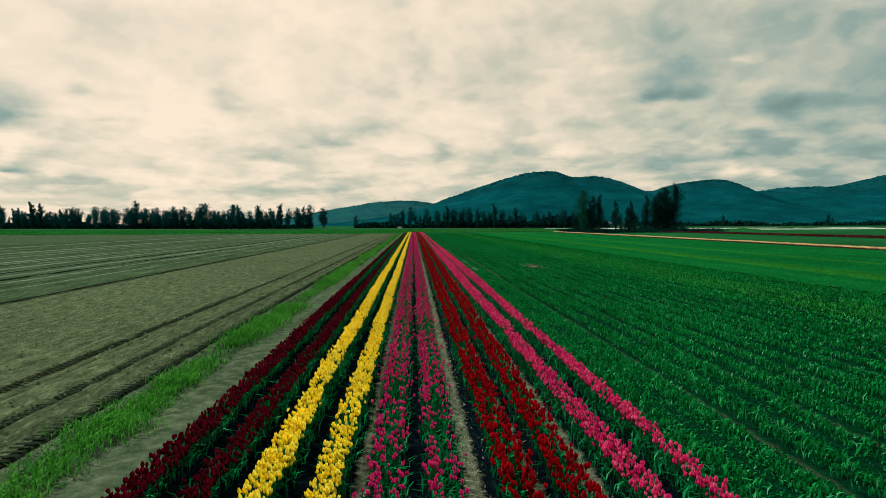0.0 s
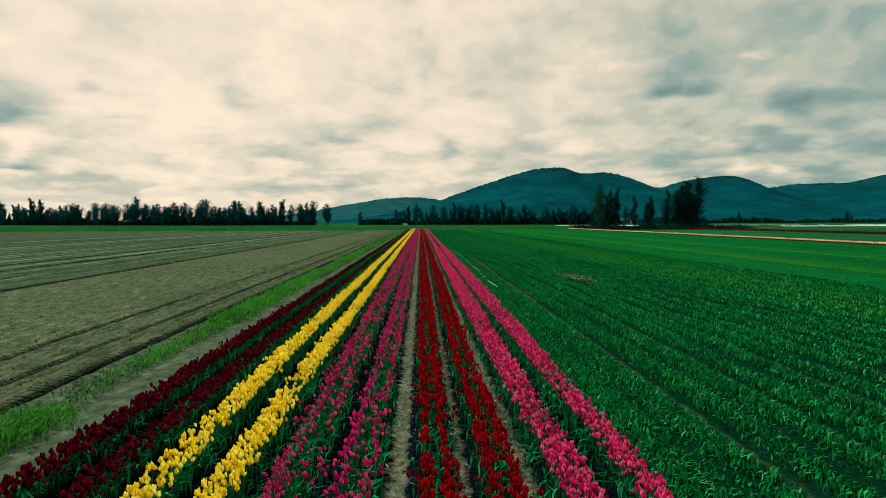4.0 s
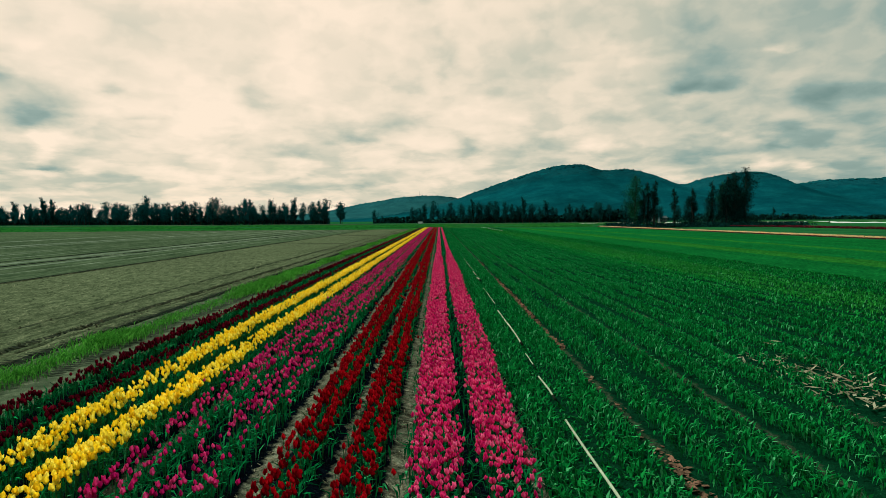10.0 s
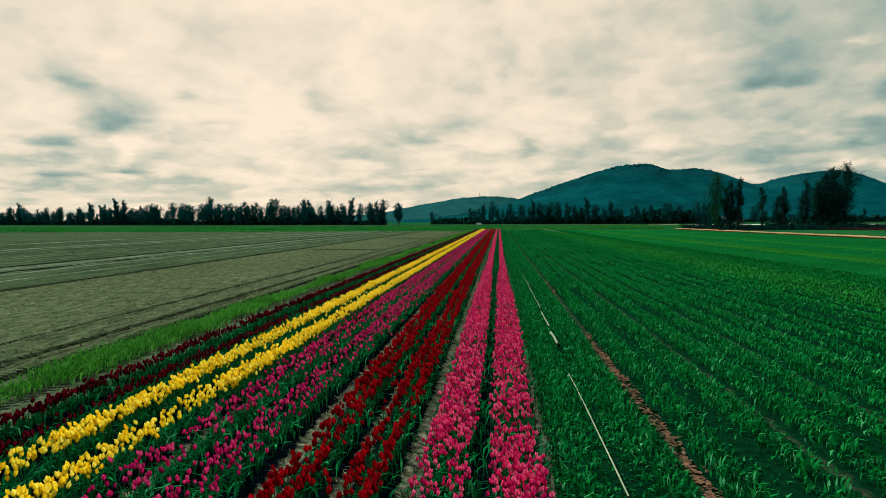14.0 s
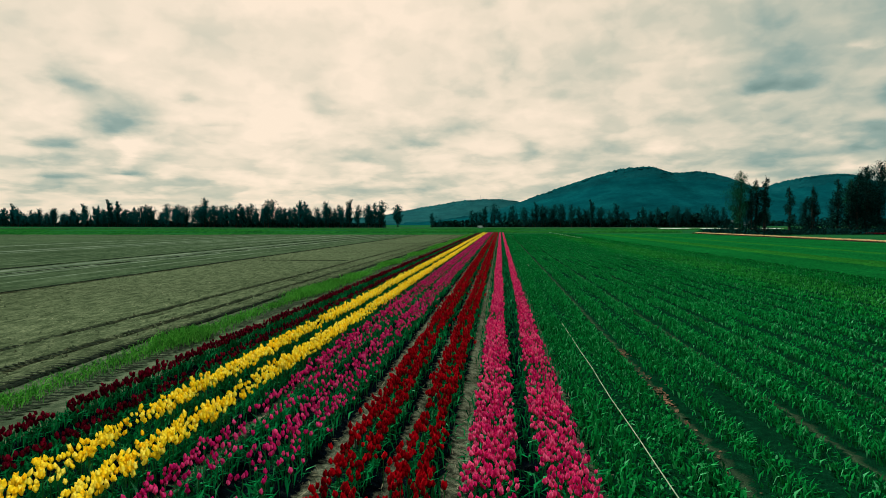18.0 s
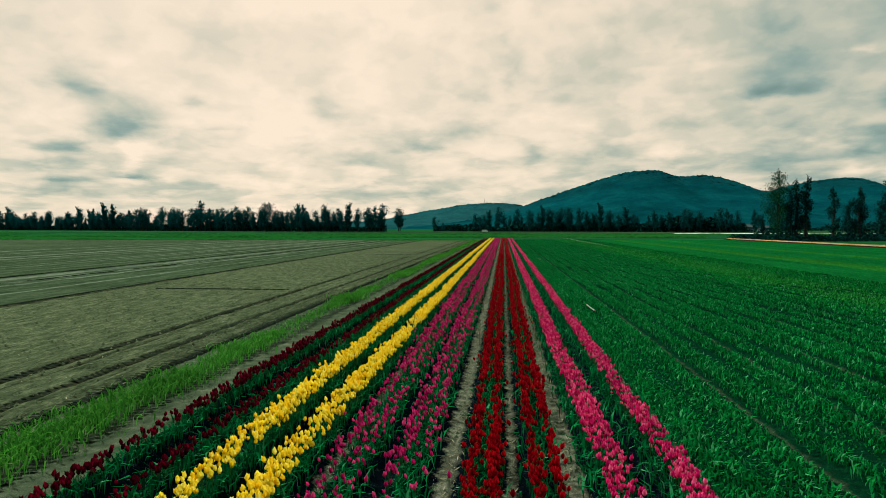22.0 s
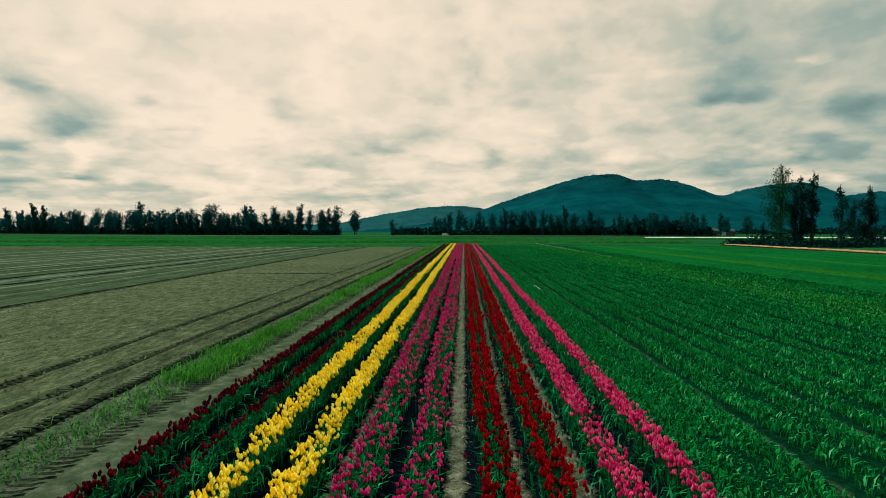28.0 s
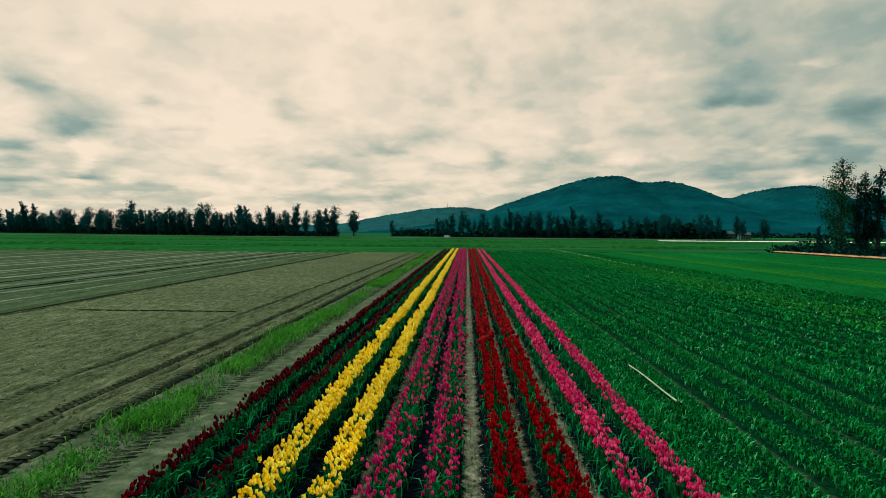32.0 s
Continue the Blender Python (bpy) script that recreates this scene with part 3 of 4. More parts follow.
# wheel tracks with cross bars pressed by the tyre lugs
def tyre_track(name, x, w, y0, y1, z, seed, label):
    y = np.arange(y0, y1, 0.24)
    c = x + 0.06 * wave(y * 0.4, seed)
    r = np.random.RandomState(seed)
    n = len(y)
    keep = r.rand(n) < 0.9

    def corner(dx, dy):
        return np.stack([c + dx + 0.03 * r.randn(n), y + dy + 0.015 * r.randn(n), np.full(n, z)], 1)

    v = np.stack([corner(-w / 2, -0.09), corner(w / 2, -0.03), corner(w / 2, 0.08), corner(-w / 2, 0.02)], 1)[keep].reshape(-1, 3)
    k = np.arange(keep.sum())[:, None] * 4
    return thing(name, label, "wheel track", kind="structure", data=mesh_arrays(name, v, [k + np.arange(4)], M_RUT))


tyre_track("track_1", -6.14, 0.40, 66, 312, 0.014, 3, "dark tyre lug prints in the sandy path")
tyre_track("track_2", -8.02, 0.36, -10, 312, 0.06, 4, "dark tyre lug prints along the ploughed field")
tyre_track("track_3", -9.55, 0.46, -10, 300, -0.045, 5, "faint tyre lug prints in the ploughed field")
tyre_track("track_4", -11.62, 0.42, -10, 300, -0.05, 6, "faint tyre lug prints in the ploughed field")
for k, (x, w) in enumerate(((-24.4, 0.22), (-30.3, 0.14), (-34.8, 0.12), (-39.4, 0.2), (-47.4, 0.18))):
    strip(f"rut_{k + 2}", x - w / 2, x + w / 2, -12, 300, -0.02, M_RUT, "dark furrow in the sprouting field", 51 + k, 1.5, 0.12, "furrow")
strip("rut_1", -8.10, -7.82, -12, 312, 0.035, M_RUT, "dark wheel rut along the ploughed field", 23, category="wheel track")


for k, yc in enumerate((150.5, 203.0)):
    cross = strip(f"rut_{k + 7}", -0.06, 0.06, 12.2, 21.6, 0.02, M_RUT, "narrow dark furrow across the ploughed field", 61 + k, 0.4, 0.05, "furrow")
    cross.matrix_basis = pose(0, yc, 0, 0, 0, 90)


# ---------------------------------------------------------------- tulip rows
NEAR_TO = 192.0
SINGLE = (8.5, 19.0)


def tulip_row(i, x, mat, colour, per_m, spread, lines, size, height, seed, leaf_m=105, left_share=0.5, narrowing=0.0, full_start=0.0, leaf_wide=0.16):
    r = np.random.RandomState(seed)
    row = thing("tulip_row", f"row of {colour} tulips in bloom on a soil ridge", "tulips", "tulip rows")
    length = FIELD_END - ROWS_FROM
    n = int(per_m * length / 0.8)
    y = ROWS_FROM + r.rand(n) * length
    y = y[r.rand(n) < 0.80 + 0.55 * wave(y * 3.0 + x * 7, seed + 5)]
    edge = np.clip((np.abs(y - 72) - 24) / 22, 0, 1) * narrowing
    keep = r.rand(len(y)) > edge * 0.6
    y, edge = y[keep], edge[keep]
    if full_start:
        more = ROWS_FROM + (62 - ROWS_FROM) * r.rand(int(per_m * (62 - ROWS_FROM) * full_start))
        more = more[r.rand(len(more)) < np.clip((62 - more) / 22, 0, 1)]
        y, edge = np.concatenate([y, more]), np.concatenate([edge, np.zeros(len(more))])
    n = len(y)
    if lines:
        off = np.where(r.rand(n) < left_share, -lines, lines) + r.randn(n) * spread * np.where(r.rand(n) < 0.15, 2.5, 1.0)
    else:
        off = (r.rand(n) * 2 - 1) * spread * (1 - edge) * (1 + 1.1 * min(full_start, 1.0) * np.clip((62 - y) / 22, 0, 1)) + r.randn(n) * 0.03
    at = np.stack([x + off + 0.04 * wave(y, seed + 9), y, height + r.randn(n) * 0.05], 1)
    single = (at[:, 1] > SINGLE[0]) & (at[:, 1] < SINGLE[1])
    single &= np.cumsum(single) <= 290
    near = (at[:, 1] < NEAR_TO) & ~single
    thin = (at[:, 1] >= NEAR_TO) & (r.rand(n) < 0.42)
    for shape, pick, nm, big in ((NEAR_BLOOM, near, "bloom_mass", 1.0), (FAR_BLOOM, thin, "far_bloom_mass", 1.5)):
        p = at[pick]
        v, f = blooms(r, p, shape, big * size * (0.8 + 0.45 * r.rand(len(p))))
        tagged(part(nm, mesh_arrays(nm, v, [f], mat, True), row, f"{colour} tulip blooms"), kind="stuff")
    variants = []
    for k in range(4):
        v, f = blooms(r, np.zeros((1, 3)), NEAR_BLOOM, np.array([size * (0.85 + 0.12 * k)]))
        variants.append(mesh_arrays("bloom", v, [f], mat, True))
    for p in at[single]:
        b = part("bloom", variants[r.randint(4)], row)
        b.location = p
        b.rotation_euler = (0, 0, r.rand() * 6.28)
    # stems
    p = at[(at[:, 1] < NEAR_TO) & (r.rand(len(at)) < 0.30)]
    n = len(p)
    base = p.copy()
    base[:, 2] = 0.05
    w = 0.006
    v = np.stack([base + (w, 0, 0), base - (w, 0, 0), p - (w, 0, -0.01), p + (w, 0, 0.01)], 1).reshape(-1, 3)
    tagged(part("stem_mass", mesh_arrays("stem_mass", v, [np.arange(n)[:, None] * 4 + np.arange(4)], M_STEM), row, "green stems"), kind="stuff")
    # leaves, thinner on the ground far down the field
    n = int(leaf_m * length)
    y = ROWS_FROM + r.rand(n) * length
    far_off = y > NEAR_TO
    keep = ~far_off | (r.rand(n) < 0.35)
    y, far_off = y[keep], far_off[keep]
    n = len(y)
    base = np.stack([x + np.clip(r.randn(n) * leaf_wide, -2.2 * leaf_wide, 2.2 * leaf_wide), y, np.full(n, 0.02)], 1)
    v, q = blades(r, base, 0.24 + 0.16 * r.rand(n), (0.024 + 0.026 * r.rand(n)) * np.where(far_off, 1.9, 1), 0.05 + 0.5 * r.rand(n), r.rand(n) * 6.28, 0.2 + 0.4 * r.rand(n))
    tagged(part("foliage", mesh_arrays("foliage", v, [q], M_LEAF), row, "dark green tulip leaves"), kind="stuff")
    return row


SPEC = (
    (M_CRIMSON, "dark crimson", 42, 0.12, 0, 1.06, 0.33), (M_CRIMSON, "dark crimson", 26, 0.10, 0, 1.02, 0.31),
    (M_YELLOW, "bright yellow", 76, 0.22, 0, 1.02, 0.44), (M_YELLOW, "bright yellow", 74, 0.22, 0, 1.02, 0.44),
    (M_PINK, "magenta pink", 36, 0.08, 0.19, 0.90, 0.42), (M_PINK, "magenta pink", 35, 0.08, 0.19, 0.90, 0.42),
    (M_RED, "deep red", 62, 0.05, 0.16, 1.12, 0.42), (M_RED, "deep red", 58, 0.05, 0.16, 1.12, 0.42),
    (M_ROSE, "rose pink", 106, 0.36, 0, 0.88, 0.40), (M_ROSE, "rose pink", 100, 0.36, 0, 0.88, 0.40),
)
for i, (x, sp) in enumerate(zip(ROW_X, SPEC)):
    tulip_row(i, x, *sp, seed=100 + i, left_share=0.66 if sp[0] is M_PINK else 0.5, narrowing=(0.40, 0.52)[i % 2] if sp[0] is M_ROSE else 0.0, leaf_m=75 if sp[0] is M_RED else 135 if sp[0] is M_ROSE else 105, full_start=(0.9, 1.3)[i] if i < 2 else 0.0, leaf_wide=0.22 if sp[0] is M_ROSE else 0.16)


# ---------------------------------------------------------------- green bulb field
def crop_bed(seed, wide_bed, per_m2, wide, high, mat, bare=None, gap=0.26, parted=0.6):
    """Leaves over one bed between two wheel furrows; x runs from the bed's middle. Far down the field they are fewer and broader."""
    r = np.random.RandomState(seed)
    length = FIELD_END - ROWS_FROM - 4
    n = int(per_m2 * length * wide_bed)
    y = ROWS_FROM + 2 + r.rand(n) * length
    x = (r.rand(n) - 0.5) * (wide_bed - gap)
    far_off = y > 195
    line = -np.cos(x * 2 * math.pi / (wide_bed / 2))
    keep = r.rand(n) < (0.92 + 0.35 * wave(y * 1.7 + x * 3, seed) - parted * np.clip(0.38 - line, 0, 1)) * np.where(far_off, 0.4, 1.0)
    if bare:
        bx, by, ax, ay = bare
        edge = ((x - bx) / ax) ** 2 + ((y - by) / ay) ** 2
        keep &= edge > 0.3 + 0.9 * r.rand(n)
    x, y, far_off, line = x[keep], y[keep], far_off[keep], line[keep]
    n = len(y)
    base = np.stack([x, y, np.full(n, -0.05)], 1)
    w = wide * (0.6 + 0.8 * r.rand(n)) * np.where(far_off, 1.9, 1.0)
    tall = high * (0.55 + 0.5 * r.rand(n)) * (1 + 0.22 * line) * (1 + 0.28 * wave(y * 2.3 + x * 5, seed + 3))
    v, q = blades(r, base, tall, w, 0.03 + 0.42 * r.rand(n), r.rand(n) * 6.28, 0.1 + 0.55 * r.rand(n))
    return mesh_arrays("crop_bed", v, [q], mat)


def canopy_bed(seed, wide_bed, per_m2, mat):
    """A bed seen only from afar: a closed leafy hummock with loose leaf tips on it."""
    r = np.random.RandomState(seed)
    ys, xs = np.arange(ROWS_FROM, FIELD_END - 2, 0.9), np.linspace(-0.5, 0.5, 11) * (wide_bed - 0.3)
    gx, gy = np.meshgrid(xs, ys)
    z = 0.20 * np.clip(1.15 - (np.abs(gx) / (wide_bed * 0.46)) ** 6, 0, 1) - 0.10 * np.exp(-(gx / 0.20) ** 2) + 0.05 * (r.rand(*gx.shape) - 0.5) + 0.03 * wave(gy * 2 + gx, seed) - 0.08
    cv = np.stack([gx + 0.05 * r.randn(*gx.shape), gy, z], -1).reshape(-1, 3)
    i = (np.arange(len(ys) - 1)[:, None] * 11 + np.arange(10)[None]).ravel()
    cf = np.stack([i, i + 1, i + 12, i + 11], 1)
    n = int(per_m2 * wide_bed * (FIELD_END - ROWS_FROM))
    base = np.stack([(r.rand(n) - 0.5) * (wide_bed - 0.4), ROWS_FROM + r.rand(n) * (FIELD_END - ROWS_FROM - 2), np.full(n, 0.0)], 1)
    v, q = blades(r, base, 0.16 + 0.08 * r.rand(n), 0.04 + 0.02 * r.rand(n), 0.1 + 0.4 * r.rand(n), r.rand(n) * 6.28)
    return mesh_arrays("crop_bed", np.concatenate([cv, v]), [cf, q + len(cv)], mat)


FULL = 2.22
shared = {
    "near": [crop_bed(300 + k, FULL, 235, 0.036, 0.23, M_CROP, gap=0.20, parted=0.66) for k in range(2)],
    "mid": [crop_bed(310 + k, FULL, 150, 0.046, 0.22, M_CROP, gap=0.22, parted=0.68) for k in range(2)],
    "fresh": [crop_bed(313 + k, FULL, 105, 0.052, 0.20, M_CROP_FRESH, gap=0.16, parted=0.6) for k in range(2)],
    "light": [crop_bed(315 + k, FULL, 100, 0.052, 0.21, M_CROP_LIGHT, gap=0.12, parted=0.4) for k in range(1)],
    "far": [canopy_bed(320 + k, FULL, 1.5, M_CANOPY) for k in range(3)],
    "far_light": [canopy_bed(325, FULL, 1.5, M_CANOPY_LIGHT)],
}
CROP = "bed of green unopened bulb plants between wheel furrows"
FRESH = "bed of fresh bright green bulb plants between wheel furrows"
LIGHT = "bed of yellowish green bulb plants between wheel furrows"
thing("crop_bed", CROP, "crop bed", "green crop beds", "stuff", (6.07, 0, 0), crop_bed(330, 2.3, 235, 0.040, 0.21, M_CROP, parted=0.15))
for j in range(30):
    x = 7.25 + FULL * (j + 0.5)
    words = CROP
    if j == 2:
        me = crop_bed(331, FULL, 215, 0.038, 0.23, M_CROP, (12.3 - x, 65.5, 0.9, 3.0), gap=0.20, parted=0.66)
    elif j < 2:
        me = shared["near"][j]
    elif j < 5:
        me = shared["mid"][j % 2]
    elif j in (6, 7):
        me, words = shared["light"][0], LIGHT
    elif j < 10:
        me, words = shared["fresh"][j % 2], FRESH
    elif j in (13, 14, 19):
        me, words = shared["far_light"][0], LIGHT
    else:
        me = shared["far"][j % 3]
    thing("crop_bed", words, "crop bed", "green crop beds", "stuff", (x, -2.0 * (j % 4), 0), me)

strip("bare_patch", 12.45, 13.05, 63.2, 66.2, 0.0, M_CLAY, "bare patch of reddish sandy soil in the green field", 41, 0.25, 0.2)
r = np.random.RandomState(46)
n = 420
c = np.stack([12.6 + 0.55 * r.randn(n), 64.0 + 1.9 * r.randn(n), 0.02 + 0.08 * r.rand(n)], 1)
v, q = scatter_pieces(r, c, 0.05 + 0.14 * r.rand(n) ** 2)
thing("dead_leaves", "pale dead leaves around the bare patch", "leaves", kind="stuff", data=mesh_arrays("dead_leaves", v, [q], M_STRAW))
r = np.random.RandomState(44)
n = 80
c = np.stack([23.0 + 0.25 * r.randn(n), 235 + 95 * r.rand(n), 0.3 + 0.05 * r.rand(n)], 1)
v, f = blooms(r, c, FAR_BLOOM, 0.9 + 0.6 * r.rand(n))
thing("white_blooms", "scattered white blooms in one line of the green field", "flowers", kind="stuff", data=mesh_arrays("white_blooms", v, [f], M_WHITE))


# ---------------------------------------------------------------- far side of the fields
def tube(points, radii, seg=6):
    """A tapered pole through the given points."""
    v, f = [], []
    for p, rad in zip(points, radii):
        for i in range(seg):
            a = 2 * math.pi * i / seg
            v.append((p[0] + rad * math.cos(a), p[1] + rad * math.sin(a), p[2]))
    for k in range(len(points) - 1):
        for i in range(seg):
            f.append((k * seg + i, k * seg + (i + 1) % seg, (k + 1) * seg + (i + 1) % seg, (k + 1) * seg + i))
    return v, f


def hills(name, ridge, yc, depth, x0, x1, mat, label, seed, step, trees, tree_mat, tree_label):
    """A wooded ridge made of rounded summits: (x, height, left spread, right spread)."""
    xs, ysr = np.arange(x0, x1, step), np.linspace(yc - depth, yc + depth * 0.5, 60)
    gx, gy = np.meshgrid(xs, ysr)
    z = np.zeros_like(gx)
    for cx, h, sl, sr in ridge:
        z += (h * np.exp(-0.5 * ((gx - cx) / np.where(gx < cx, sl, sr)) ** 2)) ** 9
    z = z ** (1 / 9)
    t = (gy - yc) / depth
    fall = np.where(t < 0, np.clip(1 + t, 0, 1) ** 1.25, 1 - np.clip(t, 0, 1) ** 2)
    rough = np.array([noise.fractal(Vector((a * 0.0045, b * 0.0045, seed)), 1.0, 2.1, 6) for a, b in zip(gx.ravel(), gy.ravel())]).reshape(gx.shape)
    r = np.random.RandomState(int(seed * 10))
    z = z * fall + rough * 9.0 * fall * np.clip(-t * 4, 0.25, 1) + r.rand(*gx.shape) * 1.5 - 3
    v = np.stack([gx, gy, z - 0.5], -1).reshape(-1, 3)
    nx = len(xs)
    i = (np.arange(len(ysr) - 1)[:, None] * nx + np.arange(nx - 1)[None]).ravel()
    thing(name, label, "hill", kind="structure", data=mesh_arrays(name, v, [np.stack([i, i + 1, i + 1 + nx, i + nx], 1)], mat, True))
    # the wood on it: rounded eight-sided tree tops
    pick = np.flatnonzero((t.ravel() < 0.06) & (t.ravel() > -0.16) & (z.ravel() > 6))
    pick = r.choice(pick, trees)
    n = len(pick)
    rad, tall = 7.0 + 8.0 * r.rand(n), 0.7 + 1.0 * r.rand(n)
    tall *= np.where(t.ravel()[pick] > -0.07, 2.8, 1.2)
    tall *= 0.7 + 0.7 * np.clip(0.5 + wave(v[pick][:, 0] * 0.11 + v[pick][:, 1] * 0.05, 12), 0, 1.4)
    c = v[pick] + np.stack([r.randn(n) * step * 0.5, r.randn(n) * 9.0, np.full(n, 1.0)], 1)
    ring = np.array([(1, 0, 0), (0.3, 0.9, 0.1), (-0.8, 0.5, -0.1), (-0.8, -0.6, 0.1), (0.3, -0.95, 0), (0.1, 0.1, 1.0)])
    tv = c[:, None] + ring[None] * np.stack([rad, rad, tall], 1)[:, None] * (0.75 + 0.5 * r.rand(n, 6, 1))
    sy, sx = np.gradient(z, ysr[1] - ysr[0], step)
    away = tv - v[pick][:, None]
    tv[:, :, 2] += away[:, :, 0] * sx.ravel()[pick][:, None] + away[:, :, 1] * sy.ravel()[pick][:, None] - 1.2
    tv = tv.reshape(-1, 3)
    k = np.arange(n)[:, None] * 6
    tf = [k + np.array((a, (a + 1) % 5, 5)) for a in range(5)]
    thing("hill_woods", tree_label, "forest", kind="stuff", data=mesh_arrays("hill_woods", tv, tf, tree_mat, True))


hills("hill_main", ((606, 236, 385, 150), (790, 214, 260, 275), (1360, 203, 370, 200), (1720, 168, 300, 450), (2838, 314, 818, 1188)), 2640, 800, -900, 3900, M_HILL, "long wooded hill with two rounded summits", 3.1, 18.0, 6500, M_HILLTREES, "dense forest covering the long hill, coloured blue-green for haze")
hills("hill_far", ((-46, 140, 436, 304), (-924, 40, 396, 396)), 3432, 600, -2400, 900, M_FARHILL, "low wooded hill beyond the fields, with haze in its colour", 7.7, 24.0, 2600, M_FARTREES, "forest on the low far hill, with haze in its colour")

mast = thing("radio_mast", "thin radio mast on the far hill", "mast", at=(-104, 3432, 130))
v, f = tube([(0, 0, 0), (0, 0, 14), (0, 0, 34)], [1.6, 1.0, 0.4], 4)
part("mast_pole", mesh_arrays("mast_pole", np.array(v), [np.array(f)], M_ROOF), mast)


def tree(name, label, seed, height, spread, leaf_n, leaf_size, mat, crown_from=0.2, limbs=12, narrow=0.5, bare_top=0.0, group="trees", trunk_r=0.35, puff=1.0, split=False, taper=1.15):
    """A tapered trunk with limbs, and a crown of loose leaf clumps along them."""
    r = np.random.RandomState(seed)
    t = thing(name, label, "tree", group)
    trunk_pts = [np.array([0.015 * height * math.sin(k * 1.1 + seed) * k / 7, 0.01 * height * math.cos(k * 0.9 + seed) * k / 7, height * k / 7]) for k in range(8)]
    v, f = tube(trunk_pts, [trunk_r * (1.25 if k == 0 else 1) * (1 - 0.13 * k) for k in range(8)])
    clumps = []
    for j in range(limbs):
        h = crown_from + (0.97 - crown_from) * (j + r.rand() * 0.7) / limbs
        fk = h * 7
        k0 = min(int(fk), 6)
        base = trunk_pts[k0] * (1 - (fk - k0)) + trunk_pts[k0 + 1] * (fk - k0)
        a = r.rand() * 6.28
        reach = spread * (1 - abs(h - 0.4) * 1.15 if h < 0.4 else max(1 - (h - 0.4) * taper, 0.12)) * (0.5 + 0.6 * r.rand()) * 0.5
        rise = reach * (0.4 + narrow * 1.4)
        pts = [base + np.array([math.cos(a) * reach * s, math.sin(a) * reach * s, rise * s ** 0.8]) for s in (0, 0.35, 0.7, 1.0)]
        tv, tf = tube(pts, [trunk_r * 0.33 * (1 - h * 0.5) * q for q in (1, 0.7, 0.45, 0.15)], 4)
        if split:
            part("limb", mesh_arrays("limb", np.array(tv), [np.array(tf)], M_BARK), t)
        else:
            f += [tuple(i + len(v) for i in q) for q in tf]
            v += tv
        clumps += [(p, puff * (reach * 0.22 + spread * 0.07)) for p in pts[1:]]
    part("trunk", mesh_arrays("trunk", np.array(v), [np.array(f)], M_BARK), t, "dark bark")
    clumps += [(trunk_pts[k], puff * spread * 0.08) for k in range(4, 8)]
    which = r.randint(len(clumps), size=leaf_n)
    centre = np.array([c[0] for c in clumps])[which]
    size = np.array([c[1] for c in clumps])[which]
    c = centre + np.clip(r.randn(leaf_n, 3), -1.5, 1.5) * size[:, None] * np.array([0.8, 0.8, 1.0])
    c[:, 2] = np.clip(c[:, 2], height * 0.04, None)
    c = c[c[:, 2] < height * (1.04 - bare_top * r.rand(leaf_n))]
    n = len(c)
    a, b = r.randn(n, 3), r.randn(n, 3)
    a /= np.linalg.norm(a, axis=1)[:, None]
    b -= a * (a * b).sum(1)[:, None]
    b /= np.linalg.norm(b, axis=1)[:, None]
    s = leaf_size * (0.5 + r.rand(n))[:, None]
    lv = np.stack([c - a * s, c - b * s * 0.6, c + a * s, c + b * s * 0.6], 1).reshape(-1, 3)
    tagged(part("crown", mesh_arrays("crown", lv, [np.arange(n)[:, None] * 4 + np.arange(4)], mat), t, "loose leafy crown"), kind="stuff")
    return t


def place(t, spots, sizes, seed):
    """The tree itself on the first spot, copies on the others."""
    r = np.random.RandomState(seed)
    for k, ((x, y), s) in enumerate(zip(spots, sizes)):
        m = pose(x, y, -0.25, 0, 0, r.rand() * 360) @ Matrix.Diagonal((s * (0.9 + 0.25 * r.rand()), s * (0.9 + 0.25 * r.rand()), s, 1))
        if k:
            copy_thing(t, m)
        else:
            t.matrix_basis = m


# the distant windbreak: it draws away towards the left
kinds = [tree("poplar_tree", "tall dark poplar in a distant windbreak", 40 + k, 29.0, 15.0 - (k % 3) * 3.0, 2600, 0.58, M_POPLAR, 0.12, 26, 0.75, 0.5, "windbreak trees", 0.5, 0.8) for k in range(7)]
r = np.random.RandomState(5)
spots = [[] for _ in kinds]
line = []
xl = -1060.0
while xl < -126:
    xl += (2.0 if wave(np.array([xl * 0.9]), 78)[0] > -0.25 or xl > -260 else 6.5) + 5.0 * r.rand() ** 2
    dip = wave(np.array([xl * 0.25]), 77)[0]
    if dip < -0.9 and xl < -260:
        continue
    line.append((xl, 735 + max(0, -xl - 230) * 0.55 + r.randn() * 9, 0.72 + 0.34 * r.rand() + 0.14 * dip))
line += [(-121, 812, 0.95), (-118, 806, 0.9), (-70, 740, 0.66), (-63, 760, 0.40)]
xl = -36.0
while xl < 236:
    xl += 2.4 + 4.6 * r.rand()
    line.append((xl, 790 - xl * 0.25 + r.randn() * 16, (0.66 if xl < 95 else 0.56) + 0.38 * r.rand()))
line += [(252, 735, 0.75), (258, 742, 0.7), (271, 730, 0.72), (277, 740, 0.66), (420, 800, 0.5), (640, 900, 0.55), (650, 905, 0.6)]
for x, y, s in line:
    spots[r.randint(len(kinds))].append((x, y, s))
for k, t in enumerate(kinds):
    place(t, [(a, b) for a, b, _ in spots[k]], [s for _, _, s in spots[k]], 60 + k)


